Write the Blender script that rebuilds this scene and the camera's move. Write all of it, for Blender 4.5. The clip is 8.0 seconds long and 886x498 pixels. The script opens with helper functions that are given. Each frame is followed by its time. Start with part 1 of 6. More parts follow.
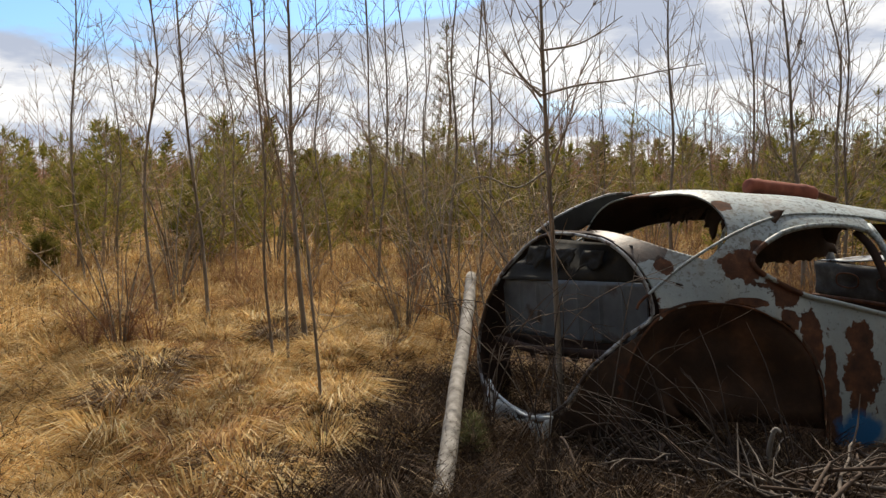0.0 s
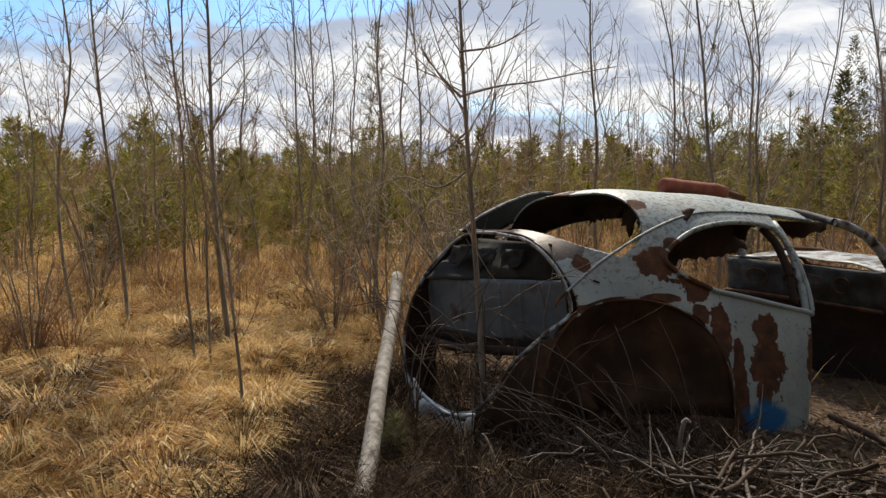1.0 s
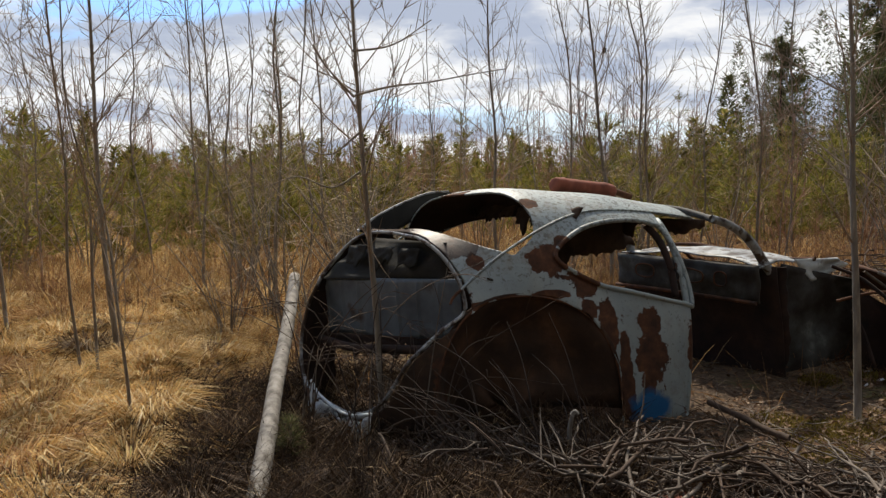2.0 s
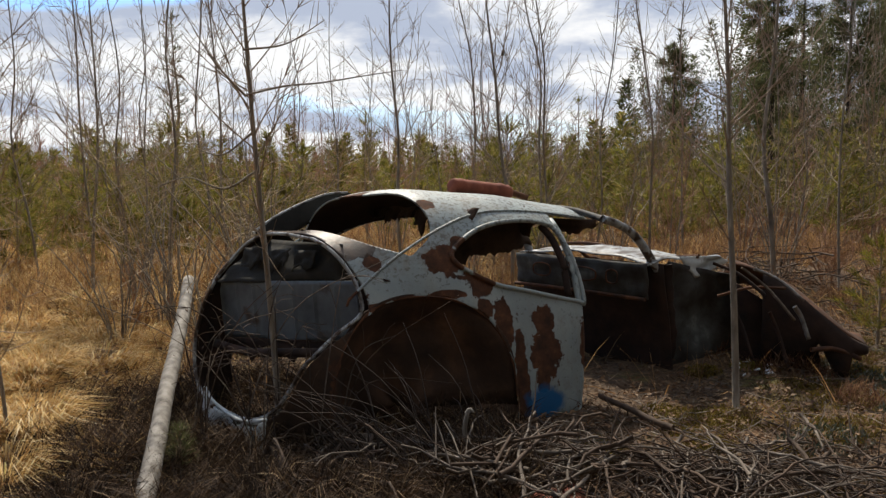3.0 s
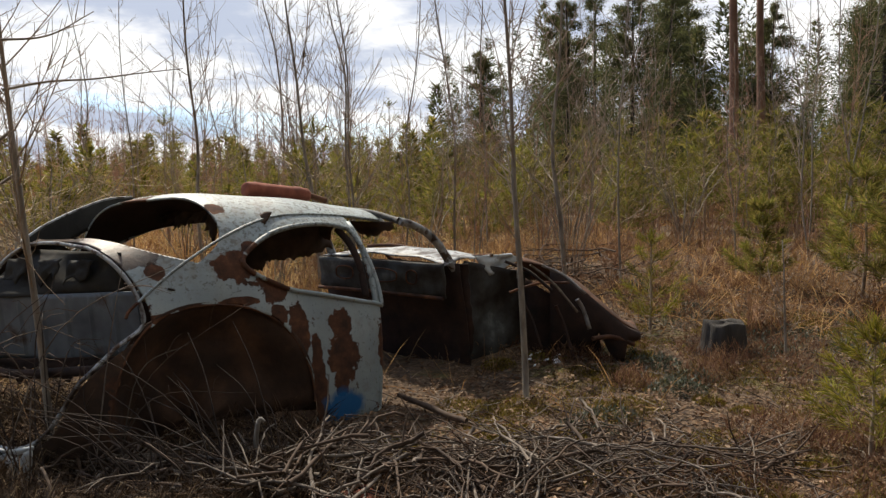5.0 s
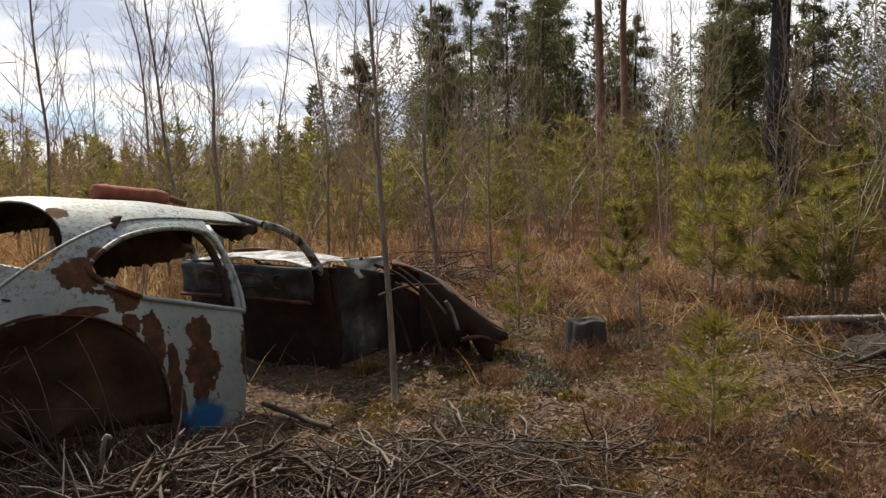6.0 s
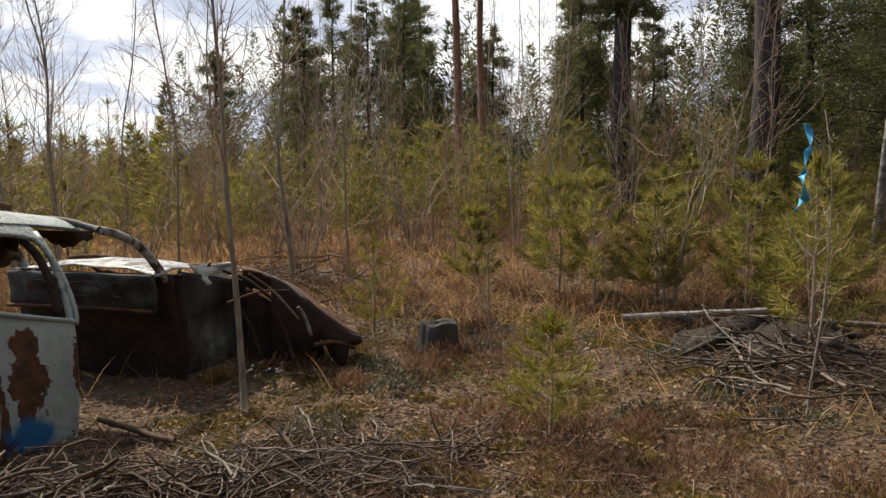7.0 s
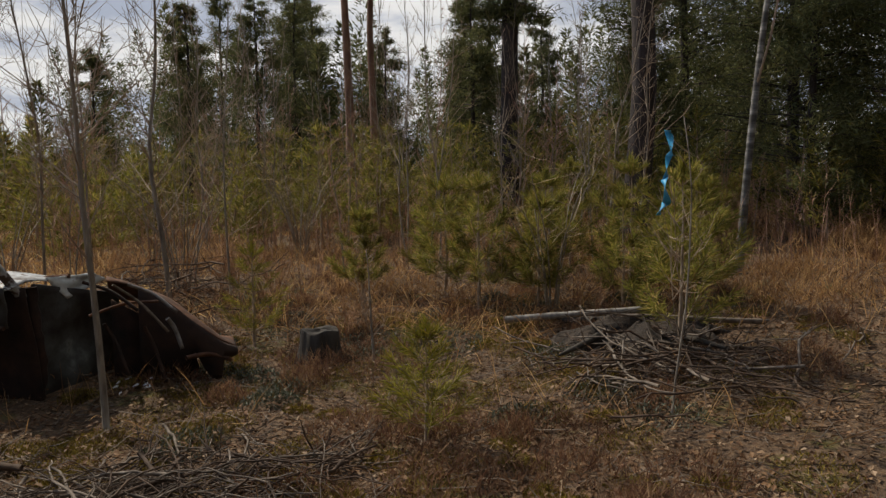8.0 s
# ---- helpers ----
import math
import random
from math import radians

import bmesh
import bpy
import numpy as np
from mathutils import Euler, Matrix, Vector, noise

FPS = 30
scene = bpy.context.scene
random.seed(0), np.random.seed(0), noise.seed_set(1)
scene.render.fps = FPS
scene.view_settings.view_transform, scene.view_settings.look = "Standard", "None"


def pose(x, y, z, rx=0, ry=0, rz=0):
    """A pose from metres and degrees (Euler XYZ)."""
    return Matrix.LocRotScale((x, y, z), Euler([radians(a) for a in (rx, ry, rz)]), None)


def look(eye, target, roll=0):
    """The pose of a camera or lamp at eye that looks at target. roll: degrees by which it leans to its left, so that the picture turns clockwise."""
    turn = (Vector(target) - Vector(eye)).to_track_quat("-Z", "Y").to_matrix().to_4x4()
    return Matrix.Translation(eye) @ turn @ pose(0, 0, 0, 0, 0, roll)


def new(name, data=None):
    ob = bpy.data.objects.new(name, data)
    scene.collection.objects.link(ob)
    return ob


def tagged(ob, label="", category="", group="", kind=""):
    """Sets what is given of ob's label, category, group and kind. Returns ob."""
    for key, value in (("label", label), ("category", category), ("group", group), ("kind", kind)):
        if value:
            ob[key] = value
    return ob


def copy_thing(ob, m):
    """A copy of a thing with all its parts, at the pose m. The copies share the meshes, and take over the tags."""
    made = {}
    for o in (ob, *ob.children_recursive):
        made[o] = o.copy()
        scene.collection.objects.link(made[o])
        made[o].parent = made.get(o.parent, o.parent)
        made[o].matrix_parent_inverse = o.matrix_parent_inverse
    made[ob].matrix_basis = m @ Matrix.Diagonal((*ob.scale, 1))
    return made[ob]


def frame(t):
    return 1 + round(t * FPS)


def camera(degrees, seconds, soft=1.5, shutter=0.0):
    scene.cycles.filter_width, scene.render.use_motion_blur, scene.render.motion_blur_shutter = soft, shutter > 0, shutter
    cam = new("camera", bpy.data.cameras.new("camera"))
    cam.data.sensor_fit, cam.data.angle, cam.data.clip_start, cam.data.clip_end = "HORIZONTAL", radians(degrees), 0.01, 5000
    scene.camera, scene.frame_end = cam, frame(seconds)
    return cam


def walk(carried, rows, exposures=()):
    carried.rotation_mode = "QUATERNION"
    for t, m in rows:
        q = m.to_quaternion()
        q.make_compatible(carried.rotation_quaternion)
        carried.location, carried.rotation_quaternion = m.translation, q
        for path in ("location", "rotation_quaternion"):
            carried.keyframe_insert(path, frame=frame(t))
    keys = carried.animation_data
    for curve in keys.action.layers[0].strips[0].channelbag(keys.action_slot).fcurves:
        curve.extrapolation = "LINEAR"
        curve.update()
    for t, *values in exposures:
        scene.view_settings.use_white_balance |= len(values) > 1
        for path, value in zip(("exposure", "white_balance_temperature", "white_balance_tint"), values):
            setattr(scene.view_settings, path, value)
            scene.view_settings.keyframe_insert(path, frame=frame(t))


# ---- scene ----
cam = camera(61.6, 8.0, soft=1.4)
# seconds, eye x y z, yaw to the left, pitch, roll
ROWS = [
    (0.0, -0.262, -0.016, 1.343, 22.34, -4.51, -0.20),
    (0.5, -0.227, -0.014, 1.344, 20.18, -4.54, -0.29),
    (1.0, -0.190, -0.002, 1.346, 17.36, -4.58, -0.38),
    (1.5, -0.154, 0.002, 1.349, 13.86, -4.66, -0.49),
    (3.0, -0.043, 0.002, 1.364, 3.37, -4.89, -0.47),
    (3.5, 0.000, 0.000, 1.360, 0.00, -4.82, -0.49),
    (4.0, 0.041, 0.002, 1.358, -3.42, -4.80, -0.66),
    (5.5, 0.163, -0.006, 1.364, -14.40, -4.80, -0.76),
    (6.0, 0.220, -0.015, 1.367, -19.29, -4.77, -0.66),
    (6.5, 0.247, -0.063, 1.376, -24.55, -4.70, -0.35),
    (7.0, 0.294, -0.085, 1.373, -29.61, -4.55, -0.28),
    (7.5, 0.358, -0.089, 1.377, -34.42, -4.50, -0.12),
    (8.0, 0.457, -0.117, 1.390, -37.25, -4.46, -0.57),
]
EXPOSURES = [(0.0, 0.03, 6600, 10), (1.5, -0.06, 6450, 10), (3.5, 0.02, 6450, 10), (5.5, 0.25, 6600, 10), (7.0, 0.36, 6650, 10), (7.7, 0.38, 6650, 10), (8.0, -0.33, 6650, 10)]
walk(cam, [(t, pose(x, y, z, 90 + pitch, 0, yaw) @ pose(0, 0, 0, 0, 0, roll)) for t, x, y, z, yaw, pitch, roll in ROWS], EXPOSURES)

# ---- sky and sun ----
SUN_AZ, SUN_EL = 14.0, 49.0          # degrees to the left of +y, and up


def make_sky():
    w = bpy.data.worlds.new("sky")
    scene.world = w
    w.use_nodes = True
    t = w.node_tree
    t.nodes.clear()
    out = t.nodes.new("ShaderNodeOutputWorld")
    bg = t.nodes.new("ShaderNodeBackground")
    bg.inputs["Strength"].default_value = 0.1
    sky = t.nodes.new("ShaderNodeTexSky")
    sky.sky_type, sky.sun_disc = "NISHITA", False
    sky.sun_elevation, sky.sun_rotation = radians(SUN_EL), radians(-SUN_AZ)
    tc = t.nodes.new("ShaderNodeTexCoord")
    sep = t.nodes.new("ShaderNodeSeparateXYZ")
    t.links.new(tc.outputs["Generated"], sep.inputs[0])
    up = t.nodes.new("ShaderNodeMath")
    up.operation = "MAXIMUM"
    up.inputs[1].default_value = 0.0
    t.links.new(sep.outputs["Z"], up.inputs[0])
    low = t.nodes.new("ShaderNodeMath")
    low.operation = "ADD"
    low.inputs[1].default_value = 0.16
    t.links.new(up.outputs[0], low.inputs[0])
    flat = []
    for axis in ("X", "Y"):
        d = t.nodes.new("ShaderNodeMath")
        d.operation = "DIVIDE"
        t.links.new(sep.outputs[axis], d.inputs[0])
        t.links.new(low.outputs[0], d.inputs[1])
        flat.append(d)
    com = t.nodes.new("ShaderNodeCombineXYZ")
    t.links.new(flat[0].outputs[0], com.inputs[0])
    t.links.new(flat[1].outputs[0], com.inputs[1])
    com.inputs[2].default_value = 4.3

    def fog(scale, detail, rough):
        n = t.nodes.new("ShaderNodeTexNoise")
        n.inputs["Scale"].default_value, n.inputs["Detail"].default_value, n.inputs["Roughness"].default_value = scale, detail, rough
        t.links.new(com.outputs[0], n.inputs["Vector"])
        return n

    def ramp(src, a, b, ca, cb):
        r = t.nodes.new("ShaderNodeValToRGB")
        r.color_ramp.elements[0].position, r.color_ramp.elements[1].position = a, b
        r.color_ramp.elements[0].color, r.color_ramp.elements[1].color = (*ca, 1), (*cb, 1)
        r.color_ramp.interpolation = "EASE"
        t.links.new(src, r.inputs[0])
        return r

    # a long rift in the cloud over the meadow, and closed cloud over the wood
    off = t.nodes.new("ShaderNodeVectorMath")
    off.operation = "SUBTRACT"
    off.inputs[1].default_value = (-0.44, 0.86, 0.25)
    t.links.new(tc.outputs["Generated"], off.inputs[0])
    span = t.nodes.new("ShaderNodeVectorMath")
    span.operation = "DIVIDE"
    span.inputs[1].default_value = (0.20, 0.20, 0.060)
    t.links.new(off.outputs[0], span.inputs[0])
    away_from = t.nodes.new("ShaderNodeVectorMath")
    away_from.operation = "LENGTH"
    t.links.new(span.outputs[0], away_from.inputs[0])
    rift = t.nodes.new("ShaderNodeMapRange")
    for key, value in (("From Min", 0.2), ("From Max", 1.0), ("To Min", -0.20), ("To Max", 0.0)):
        rift.inputs[key].default_value = value
    t.links.new(away_from.outputs["Value"], rift.inputs["Value"])
    shut = t.nodes.new("ShaderNodeMapRange")
    for key, value in (("From Min", -0.1), ("From Max", 0.3), ("To Min", 0.0), ("To Max", 0.16)):
        shut.inputs[key].default_value = value
    t.links.new(sep.outputs["X"], shut.inputs["Value"])
    bias = t.nodes.new("ShaderNodeMath")
    t.links.new(rift.outputs[0], bias.inputs[0])
    t.links.new(shut.outputs[0], bias.inputs[1])
    billow = t.nodes.new("ShaderNodeMath")
    t.links.new(fog(0.62, 7, 0.55).outputs["Fac"], billow.inputs[0])
    t.links.new(bias.outputs[0], billow.inputs[1])
    cover = ramp(billow.outputs[0], 0.405, 0.48, (0, 0, 0), (1, 1, 1))
    tone = ramp(fog(1.15, 8, 0.6).outputs["Fac"], 0.40, 0.58, (5.0, 5.6, 6.9), (10.2, 10.2, 10.2))
    mix = t.nodes.new("ShaderNodeMix")
    mix.data_type = "RGBA"
    gain = t.nodes.new("ShaderNodeVectorMath")
    gain.operation = "MULTIPLY"
    gain.inputs[1].default_value = (0.95, 1.35, 1.7)
    t.links.new(sky.outputs[0], gain.inputs[0])
    haze = t.nodes.new("ShaderNodeMapRange")
    haze.interpolation_type = "SMOOTHSTEP"
    for key, value in (("From Min", 0.05), ("From Max", 0.20), ("To Min", 0.85), ("To Max", 0.0)):
        haze.inputs[key].default_value = value
    t.links.new(up.outputs[0], haze.inputs["Value"])
    most = t.nodes.new("ShaderNodeMath")
    most.operation = "MAXIMUM"
    t.links.new(cover.outputs["Color"], most.inputs[0])
    t.links.new(haze.outputs[0], most.inputs[1])
    t.links.new(most.outputs[0], mix.inputs["Factor"])
    t.links.new(gain.outputs[0], mix.inputs["A"])
    t.links.new(tone.outputs["Color"], mix.inputs["B"])
    # the sky is brightest round the veiled sun and dims away from it
    dot = t.nodes.new("ShaderNodeVectorMath")
    dot.operation = "DOT_PRODUCT"
    dot.inputs[1].default_value = (-math.sin(radians(SUN_AZ)) * math.cos(radians(25)), math.cos(radians(SUN_AZ)) * math.cos(radians(25)), math.sin(radians(25)))
    t.links.new(tc.outputs["Generated"], dot.inputs[0])
    fade = t.nodes.new("ShaderNodeMapRange")
    fade.interpolation_type = "SMOOTHSTEP"
    for key, value in (("From Min", -0.5), ("From Max", 0.75), ("To Min", 0.32), ("To Max", 1.0)):
        fade.inputs[key].default_value = value
    t.links.new(dot.outputs["Value"], fade.inputs["Value"])
    dim = t.nodes.new("ShaderNodeVectorMath")
    dim.operation = "SCALE"
    t.links.new(mix.outputs["Result"], dim.inputs[0])
    t.links.new(fade.outputs[0], dim.inputs["Scale"])
    t.links.new(dim.outputs[0], bg.inputs["Color"])
    t.links.new(bg.outputs[0], out.inputs["Surface"])


make_sky()
sun = new("sun", bpy.data.lights.new("sun", "SUN"))
sun.data.energy, sun.data.angle, sun.data.color = 5.0, radians(1.5), (1.0, 0.90, 0.74)
sun.matrix_world = look((0, 0, 30), (30 * math.sin(radians(SUN_AZ)), -30 * math.cos(radians(SUN_AZ)), 30 - 30 * math.tan(radians(SUN_EL))))


# ---- materials ----
def material(name, rough=0.8, metal=0.0):
    m = bpy.data.materials.new(name)
    m.use_nodes = True
    t = m.node_tree
    b = t.nodes["Principled BSDF"]
    b.inputs["Roughness"].default_value, b.inputs["Metallic"].default_value = rough, metal
    return m, t, b


def node(t, kind, **values):
    n = t.nodes.new(kind)
    for key, value in values.items():
        n.inputs[key].default_value = value
    return n


def mathn(t, op, a, b):
    n = t.nodes.new("ShaderNodeMath")
    n.operation = op
    for i, v in enumerate((a, b)):
        if isinstance(v, (int, float)):
            n.inputs[i].default_value = v
        else:
            t.links.new(v, n.inputs[i])
    return n.outputs[0]


def noise_of(t, scale, detail=4.0, rough=0.55, coord="Object", stretch=None):
    tc = t.nodes.new("ShaderNodeTexCoord")
    src = tc.outputs[coord]
    if stretch:
        mp = t.nodes.new("ShaderNodeMapping")
        mp.inputs["Scale"].default_value = stretch
        t.links.new(src, mp.inputs[0])
        src = mp.outputs[0]
    n = node(t, "ShaderNodeTexNoise", Scale=scale, Detail=detail, Roughness=rough)
    t.links.new(src, n.inputs["Vector"])
    return n.outputs["Fac"]


def colours(t, src, stops):
    r = t.nodes.new("ShaderNodeValToRGB")
    e = r.color_ramp.elements
    while len(e) < len(stops):
        e.new(0.5)
    for el, (p, c) in zip(e, stops):
        el.position, el.color = p, (*c, 1)
    t.links.new(src, r.inputs[0])
    return r.outputs["Color"]


def blend(t, fac, a, b, mode="MIX"):
    n = t.nodes.new("ShaderNodeMix")
    n.data_type, n.blend_type = "RGBA", mode
    for key, v in (("Factor", fac), ("A", a), ("B", b)):
        if isinstance(v, (int, float)):
            n.inputs[key].default_value = v
        elif isinstance(v, tuple):
            n.inputs[key].default_value = (*v, 1)
        else:
            t.links.new(v, n.inputs[key])
    return n.outputs["Result"]


def bump(t, b, src, strength, dist=0.01):
    n = node(t, "ShaderNodeBump", Strength=strength, Distance=dist)
    t.links.new(src, n.inputs["Height"])
    t.links.new(n.outputs[0], b.inputs["Normal"])


def simple(name, stops, scale, rough=0.8, metal=0.0, relief=0.4, dist=0.004, stretch=None, islands=None):
    """Noise-coloured surface; islands: colour stops that vary from piece to piece."""
    m, t, b = material(name, rough, metal)
    n = noise_of(t, scale, 6, 0.6, stretch=stretch)
    c = colours(t, n, stops)
    if islands:
        g = t.nodes.new("ShaderNodeNewGeometry")
        c = blend(t, 0.75, c, colours(t, g.outputs["Random Per Island"], islands))
    t.links.new(c, b.inputs["Base Color"])
    if relief:
        bump(t, b, noise_of(t, scale * 3, 5, 0.6, stretch=stretch), relief, dist)
    return m


def leafy(name, islands, rough=0.7, through_light=0.42):
    m, t, b = material(name, rough)
    g = t.nodes.new("ShaderNodeNewGeometry")
    big = noise_of(t, 2.4, 6, 0.7)
    c = colours(t, g.outputs["Random Per Island"], islands)
    c = blend(t, 1.0, c, colours(t, big, [(0.36, (0.50, 0.44, 0.38)), (0.52, (1.0, 0.98, 0.95)), (0.66, (1.16, 1.14, 1.10))]), "MULTIPLY")
    t.links.new(c, b.inputs["Base Color"])
    b.inputs["Specular IOR Level"].default_value = 0.25
    tr = t.nodes.new("ShaderNodeBsdfTranslucent")
    t.links.new(c, tr.inputs["Color"])
    mx = t.nodes.new("ShaderNodeMixShader")
    mx.inputs[0].default_value = through_light
    t.links.new(b.outputs[0], mx.inputs[1])
    t.links.new(tr.outputs[0], mx.inputs[2])
    t.links.new(mx.outputs[0], t.nodes["Material Output"].inputs["Surface"])
    return m


def car_paint():
    """Chalky white paint with lichen specks, rust where it has flaked, and one blue sprayed blot."""
    m, t, b = material("weathered_paint", 0.55)
    white = colours(t, noise_of(t, 3.0, 6), [(0.3, (0.235, 0.285, 0.305)), (0.7, (0.38, 0.43, 0.43))])
    specks = noise_of(t, 38, 5, 0.7)
    axes = t.nodes.new("ShaderNodeSeparateXYZ")
    t.links.new(t.nodes.new("ShaderNodeTexCoord").outputs["Object"], axes.inputs[0])
    high = t.nodes.new("ShaderNodeMapRange")
    for key, value in (("From Min", 0.75), ("From Max", 1.0), ("To Min", 0.0), ("To Max", 1.0)):
        high.inputs[key].default_value = value
    t.links.new(axes.outputs["Z"], high.inputs["Value"])
    lichen = mathn(t, "ADD", specks, mathn(t, "MULTIPLY", high.outputs[0], 0.09))
    white = blend(t, colours(t, lichen, [(0.585, (0, 0, 0)), (0.665, (0.9, 0.9, 0.9))]), white, (0.13, 0.135, 0.12))
    patchy = mathn(t, "ADD", noise_of(t, 7, 8, 0.72), mathn(t, "MULTIPLY", high.outputs[0], 0.06))
    white = blend(t, colours(t, patchy, [(0.56, (0, 0, 0)), (0.72, (0.6, 0.6, 0.6))]), white, (0.19, 0.17, 0.14))
    streaks = noise_of(t, 5, 5, 0.6, "Object", (2.2, 2.2, 0.35))
    white = blend(t, colours(t, streaks, [(0.50, (0, 0, 0)), (0.75, (0.45, 0.45, 0.45))]), white, (0.27, 0.25, 0.19))
    rust = colours(t, noise_of(t, 14, 7, 0.65), [(0.3, (0.035, 0.018, 0.012)), (0.55, (0.095, 0.039, 0.019)), (0.75, (0.19, 0.078, 0.034))])
    tc = t.nodes.new("ShaderNodeTexCoord")

    def blot(x, y, z, rx, ry, rz):
        mp = t.nodes.new("ShaderNodeVectorMath")
        mp.operation = "SUBTRACT"
        mp.inputs[1].default_value = (x, y, z)
        t.links.new(tc.outputs["Object"], mp.inputs[0])
        sc = t.nodes.new("ShaderNodeVectorMath")
        sc.operation = "DIVIDE"
        sc.inputs[1].default_value = (rx, ry, rz)
        t.links.new(mp.outputs[0], sc.inputs[0])
        ln = t.nodes.new("ShaderNodeVectorMath")
        ln.operation = "LENGTH"
        t.links.new(sc.outputs[0], ln.inputs[0])
        return mathn(t, "SUBTRACT", 1.0, ln.outputs["Value"])

    total = None
    for spot in RUST_BLOTS:
        s = blot(*spot)
        total = s if total is None else mathn(t, "MAXIMUM", total, s)
    edge = mathn(t, "MULTIPLY", mathn(t, "SUBTRACT", noise_of(t, 16, 6, 0.65), 0.5), 1.3)
    total = mathn(t, "MAXIMUM", mathn(t, "ADD", total, edge), mathn(t, "MULTIPLY", mathn(t, "SUBTRACT", noise_of(t, 5.0, 7, 0.68), 0.635), 9.0))
    mask = colours(t, total, [(0.0, (0, 0, 0)), (0.05, (1, 1, 1))])
    dark_patch = None
    for spot in DARK_BLOTS:
        q = blot(*spot)
        dark_patch = q if dark_patch is None else mathn(t, "MAXIMUM", dark_patch, q)
    dark_patch = mathn(t, "ADD", dark_patch, mathn(t, "MULTIPLY", mathn(t, "SUBTRACT", noise_of(t, 11, 7, 0.7), 0.5), 1.5))
    dark_patch = colours(t, dark_patch, [(0.0, (0, 0, 0)), (0.07, (1, 1, 1))])
    blue = mathn(t, "ADD", blot(*BLUE_BLOT), mathn(t, "MULTIPLY", mathn(t, "SUBTRACT", noise_of(t, 12, 4), 0.5), 0.8))
    c = blend(t, mask, white, rust)
    c = blend(t, dark_patch, c, colours(t, noise_of(t, 9, 7, 0.65), [(0.3, (0.02, 0.014, 0.011)), (0.58, (0.06, 0.034, 0.021)), (0.8, (0.15, 0.075, 0.04))]))
    c = blend(t, colours(t, blue, [(0.05, (0, 0, 0)), (0.35, (1, 1, 1))]), c, (0.015, 0.13, 0.33))
    t.links.new(c, b.inputs["Base Color"])
    rr = t.nodes.new("ShaderNodeMapRange")
    rr.inputs["To Min"].default_value, rr.inputs["To Max"].default_value = 0.5, 0.95
    t.links.new(mask, rr.inputs["Value"])
    t.links.new(rr.outputs[0], b.inputs["Roughness"])
    bump(t, b, mathn(t, "ADD", mathn(t, "MULTIPLY", mask, -0.6), specks), 0.5, 0.004)
    return m


# rust and blue spray on the panels: centre and radii along, across and up the car
RUST_BLOTS = [
    (0.10, -0.55, 0.735, 0.10, 0.25, 0.022), (0.52, -0.6, 0.66, 0.05, 0.25, 0.06), (-0.06, -0.5, 0.70, 0.07, 0.25, 0.03),
    (0.72, -0.7, 0.10, 0.03, 0.25, 0.2), (0.66, -0.4, 1.20, 0.03, 0.1, 0.03), (-0.02, -0.3, 0.93, 0.05, 0.1, 0.05),
    (0.872, -0.62, 0.565, 0.075, 0.3, 0.09), (0.865, -0.66, 0.37, 0.115, 0.3, 0.15), (0.83, -0.68, 0.235, 0.055, 0.3, 0.11),
    (0.36, -0.42, 0.93, 0.115, 0.25, 0.085), (0.53, -0.45, 0.79, 0.09, 0.25, 0.10), (0.47, -0.4, 1.01, 0.05, 0.2, 0.05),
    (0.34, -0.5, 0.745, 0.11, 0.2, 0.025), (0.62, -0.6, 0.56, 0.06, 0.25, 0.16), (0.70, -0.66, 0.25, 0.04, 0.25, 0.32),
    (-0.20, -0.35, 0.745, 0.10, 0.25, 0.06), (1.17, -0.66, 0.36, 0.05, 0.3, 0.2), (-0.40, -0.25, 0.42, 0.06, 0.25, 0.24),
    (-0.50, -0.3, 0.10, 0.22, 0.32, 0.20), (-0.60, 0.5, 0.06, 0.2, 0.25, 0.10), (0.42, -0.2, 1.24, 0.05, 0.06, 0.05),
    (0.26, 0.45, 1.29, 0.10, 0.1, 0.04), (-0.20, 0.35, 1.08, 0.10, 0.25, 0.05), (-0.27, -0.33, 0.36, 0.12, 0.25, 0.26), (-0.40, -0.28, 0.22, 0.16, 0.3, 0.24),
]
# dark brown patches: deck under the back window, tail corner, low edges
DARK_BLOTS = [
    (-0.20, 0.52, 1.03, 0.22, 0.42, 0.16), (-0.10, 0.16, 1.09, 0.13, 0.26, 0.09), (-0.46, -0.18, 0.34, 0.22, 0.3, 0.27), (-0.30, -0.36, 0.60, 0.16, 0.22, 0.16),
    (-0.55, 0.75, 0.35, 0.2, 0.25, 0.4), (-0.42, -0.2, 0.02, 0.2, 0.4, 0.2), (-0.10, -0.10, 1.06, 0.11, 0.24, 0.06), (-0.22, 0.20, 1.04, 0.16, 0.34, 0.10), (-0.12, -0.22, 1.03, 0.18, 0.30, 0.09),
]
BLUE_BLOT = (0.845, -0.74, 0.085, 0.15, 0.4, 0.13)

M_PAINT = car_paint()
M_RUST = simple("rust", [(0.3, (0.03, 0.016, 0.011)), (0.5, (0.085, 0.036, 0.018)), (0.72, (0.19, 0.08, 0.035))], 9, 0.92, 0, 0.7, 0.006)
# the rust again, darkened in colour for the shade inside the body
M_RUST_SHADED = simple("shade_dark_rust", [(0.3, (0.012, 0.008, 0.007)), (0.6, (0.04, 0.02, 0.013)), (0.8, (0.075, 0.034, 0.019))], 7, 0.95, 0, 0.6, 0.006)
M_HOUSING = simple("dull_rust", [(0.3, (0.028, 0.018, 0.013)), (0.5, (0.06, 0.032, 0.019)), (0.66, (0.11, 0.055, 0.030)), (0.8, (0.21, 0.10, 0.05))], 4, 0.95, 0, 0.7, 0.008)
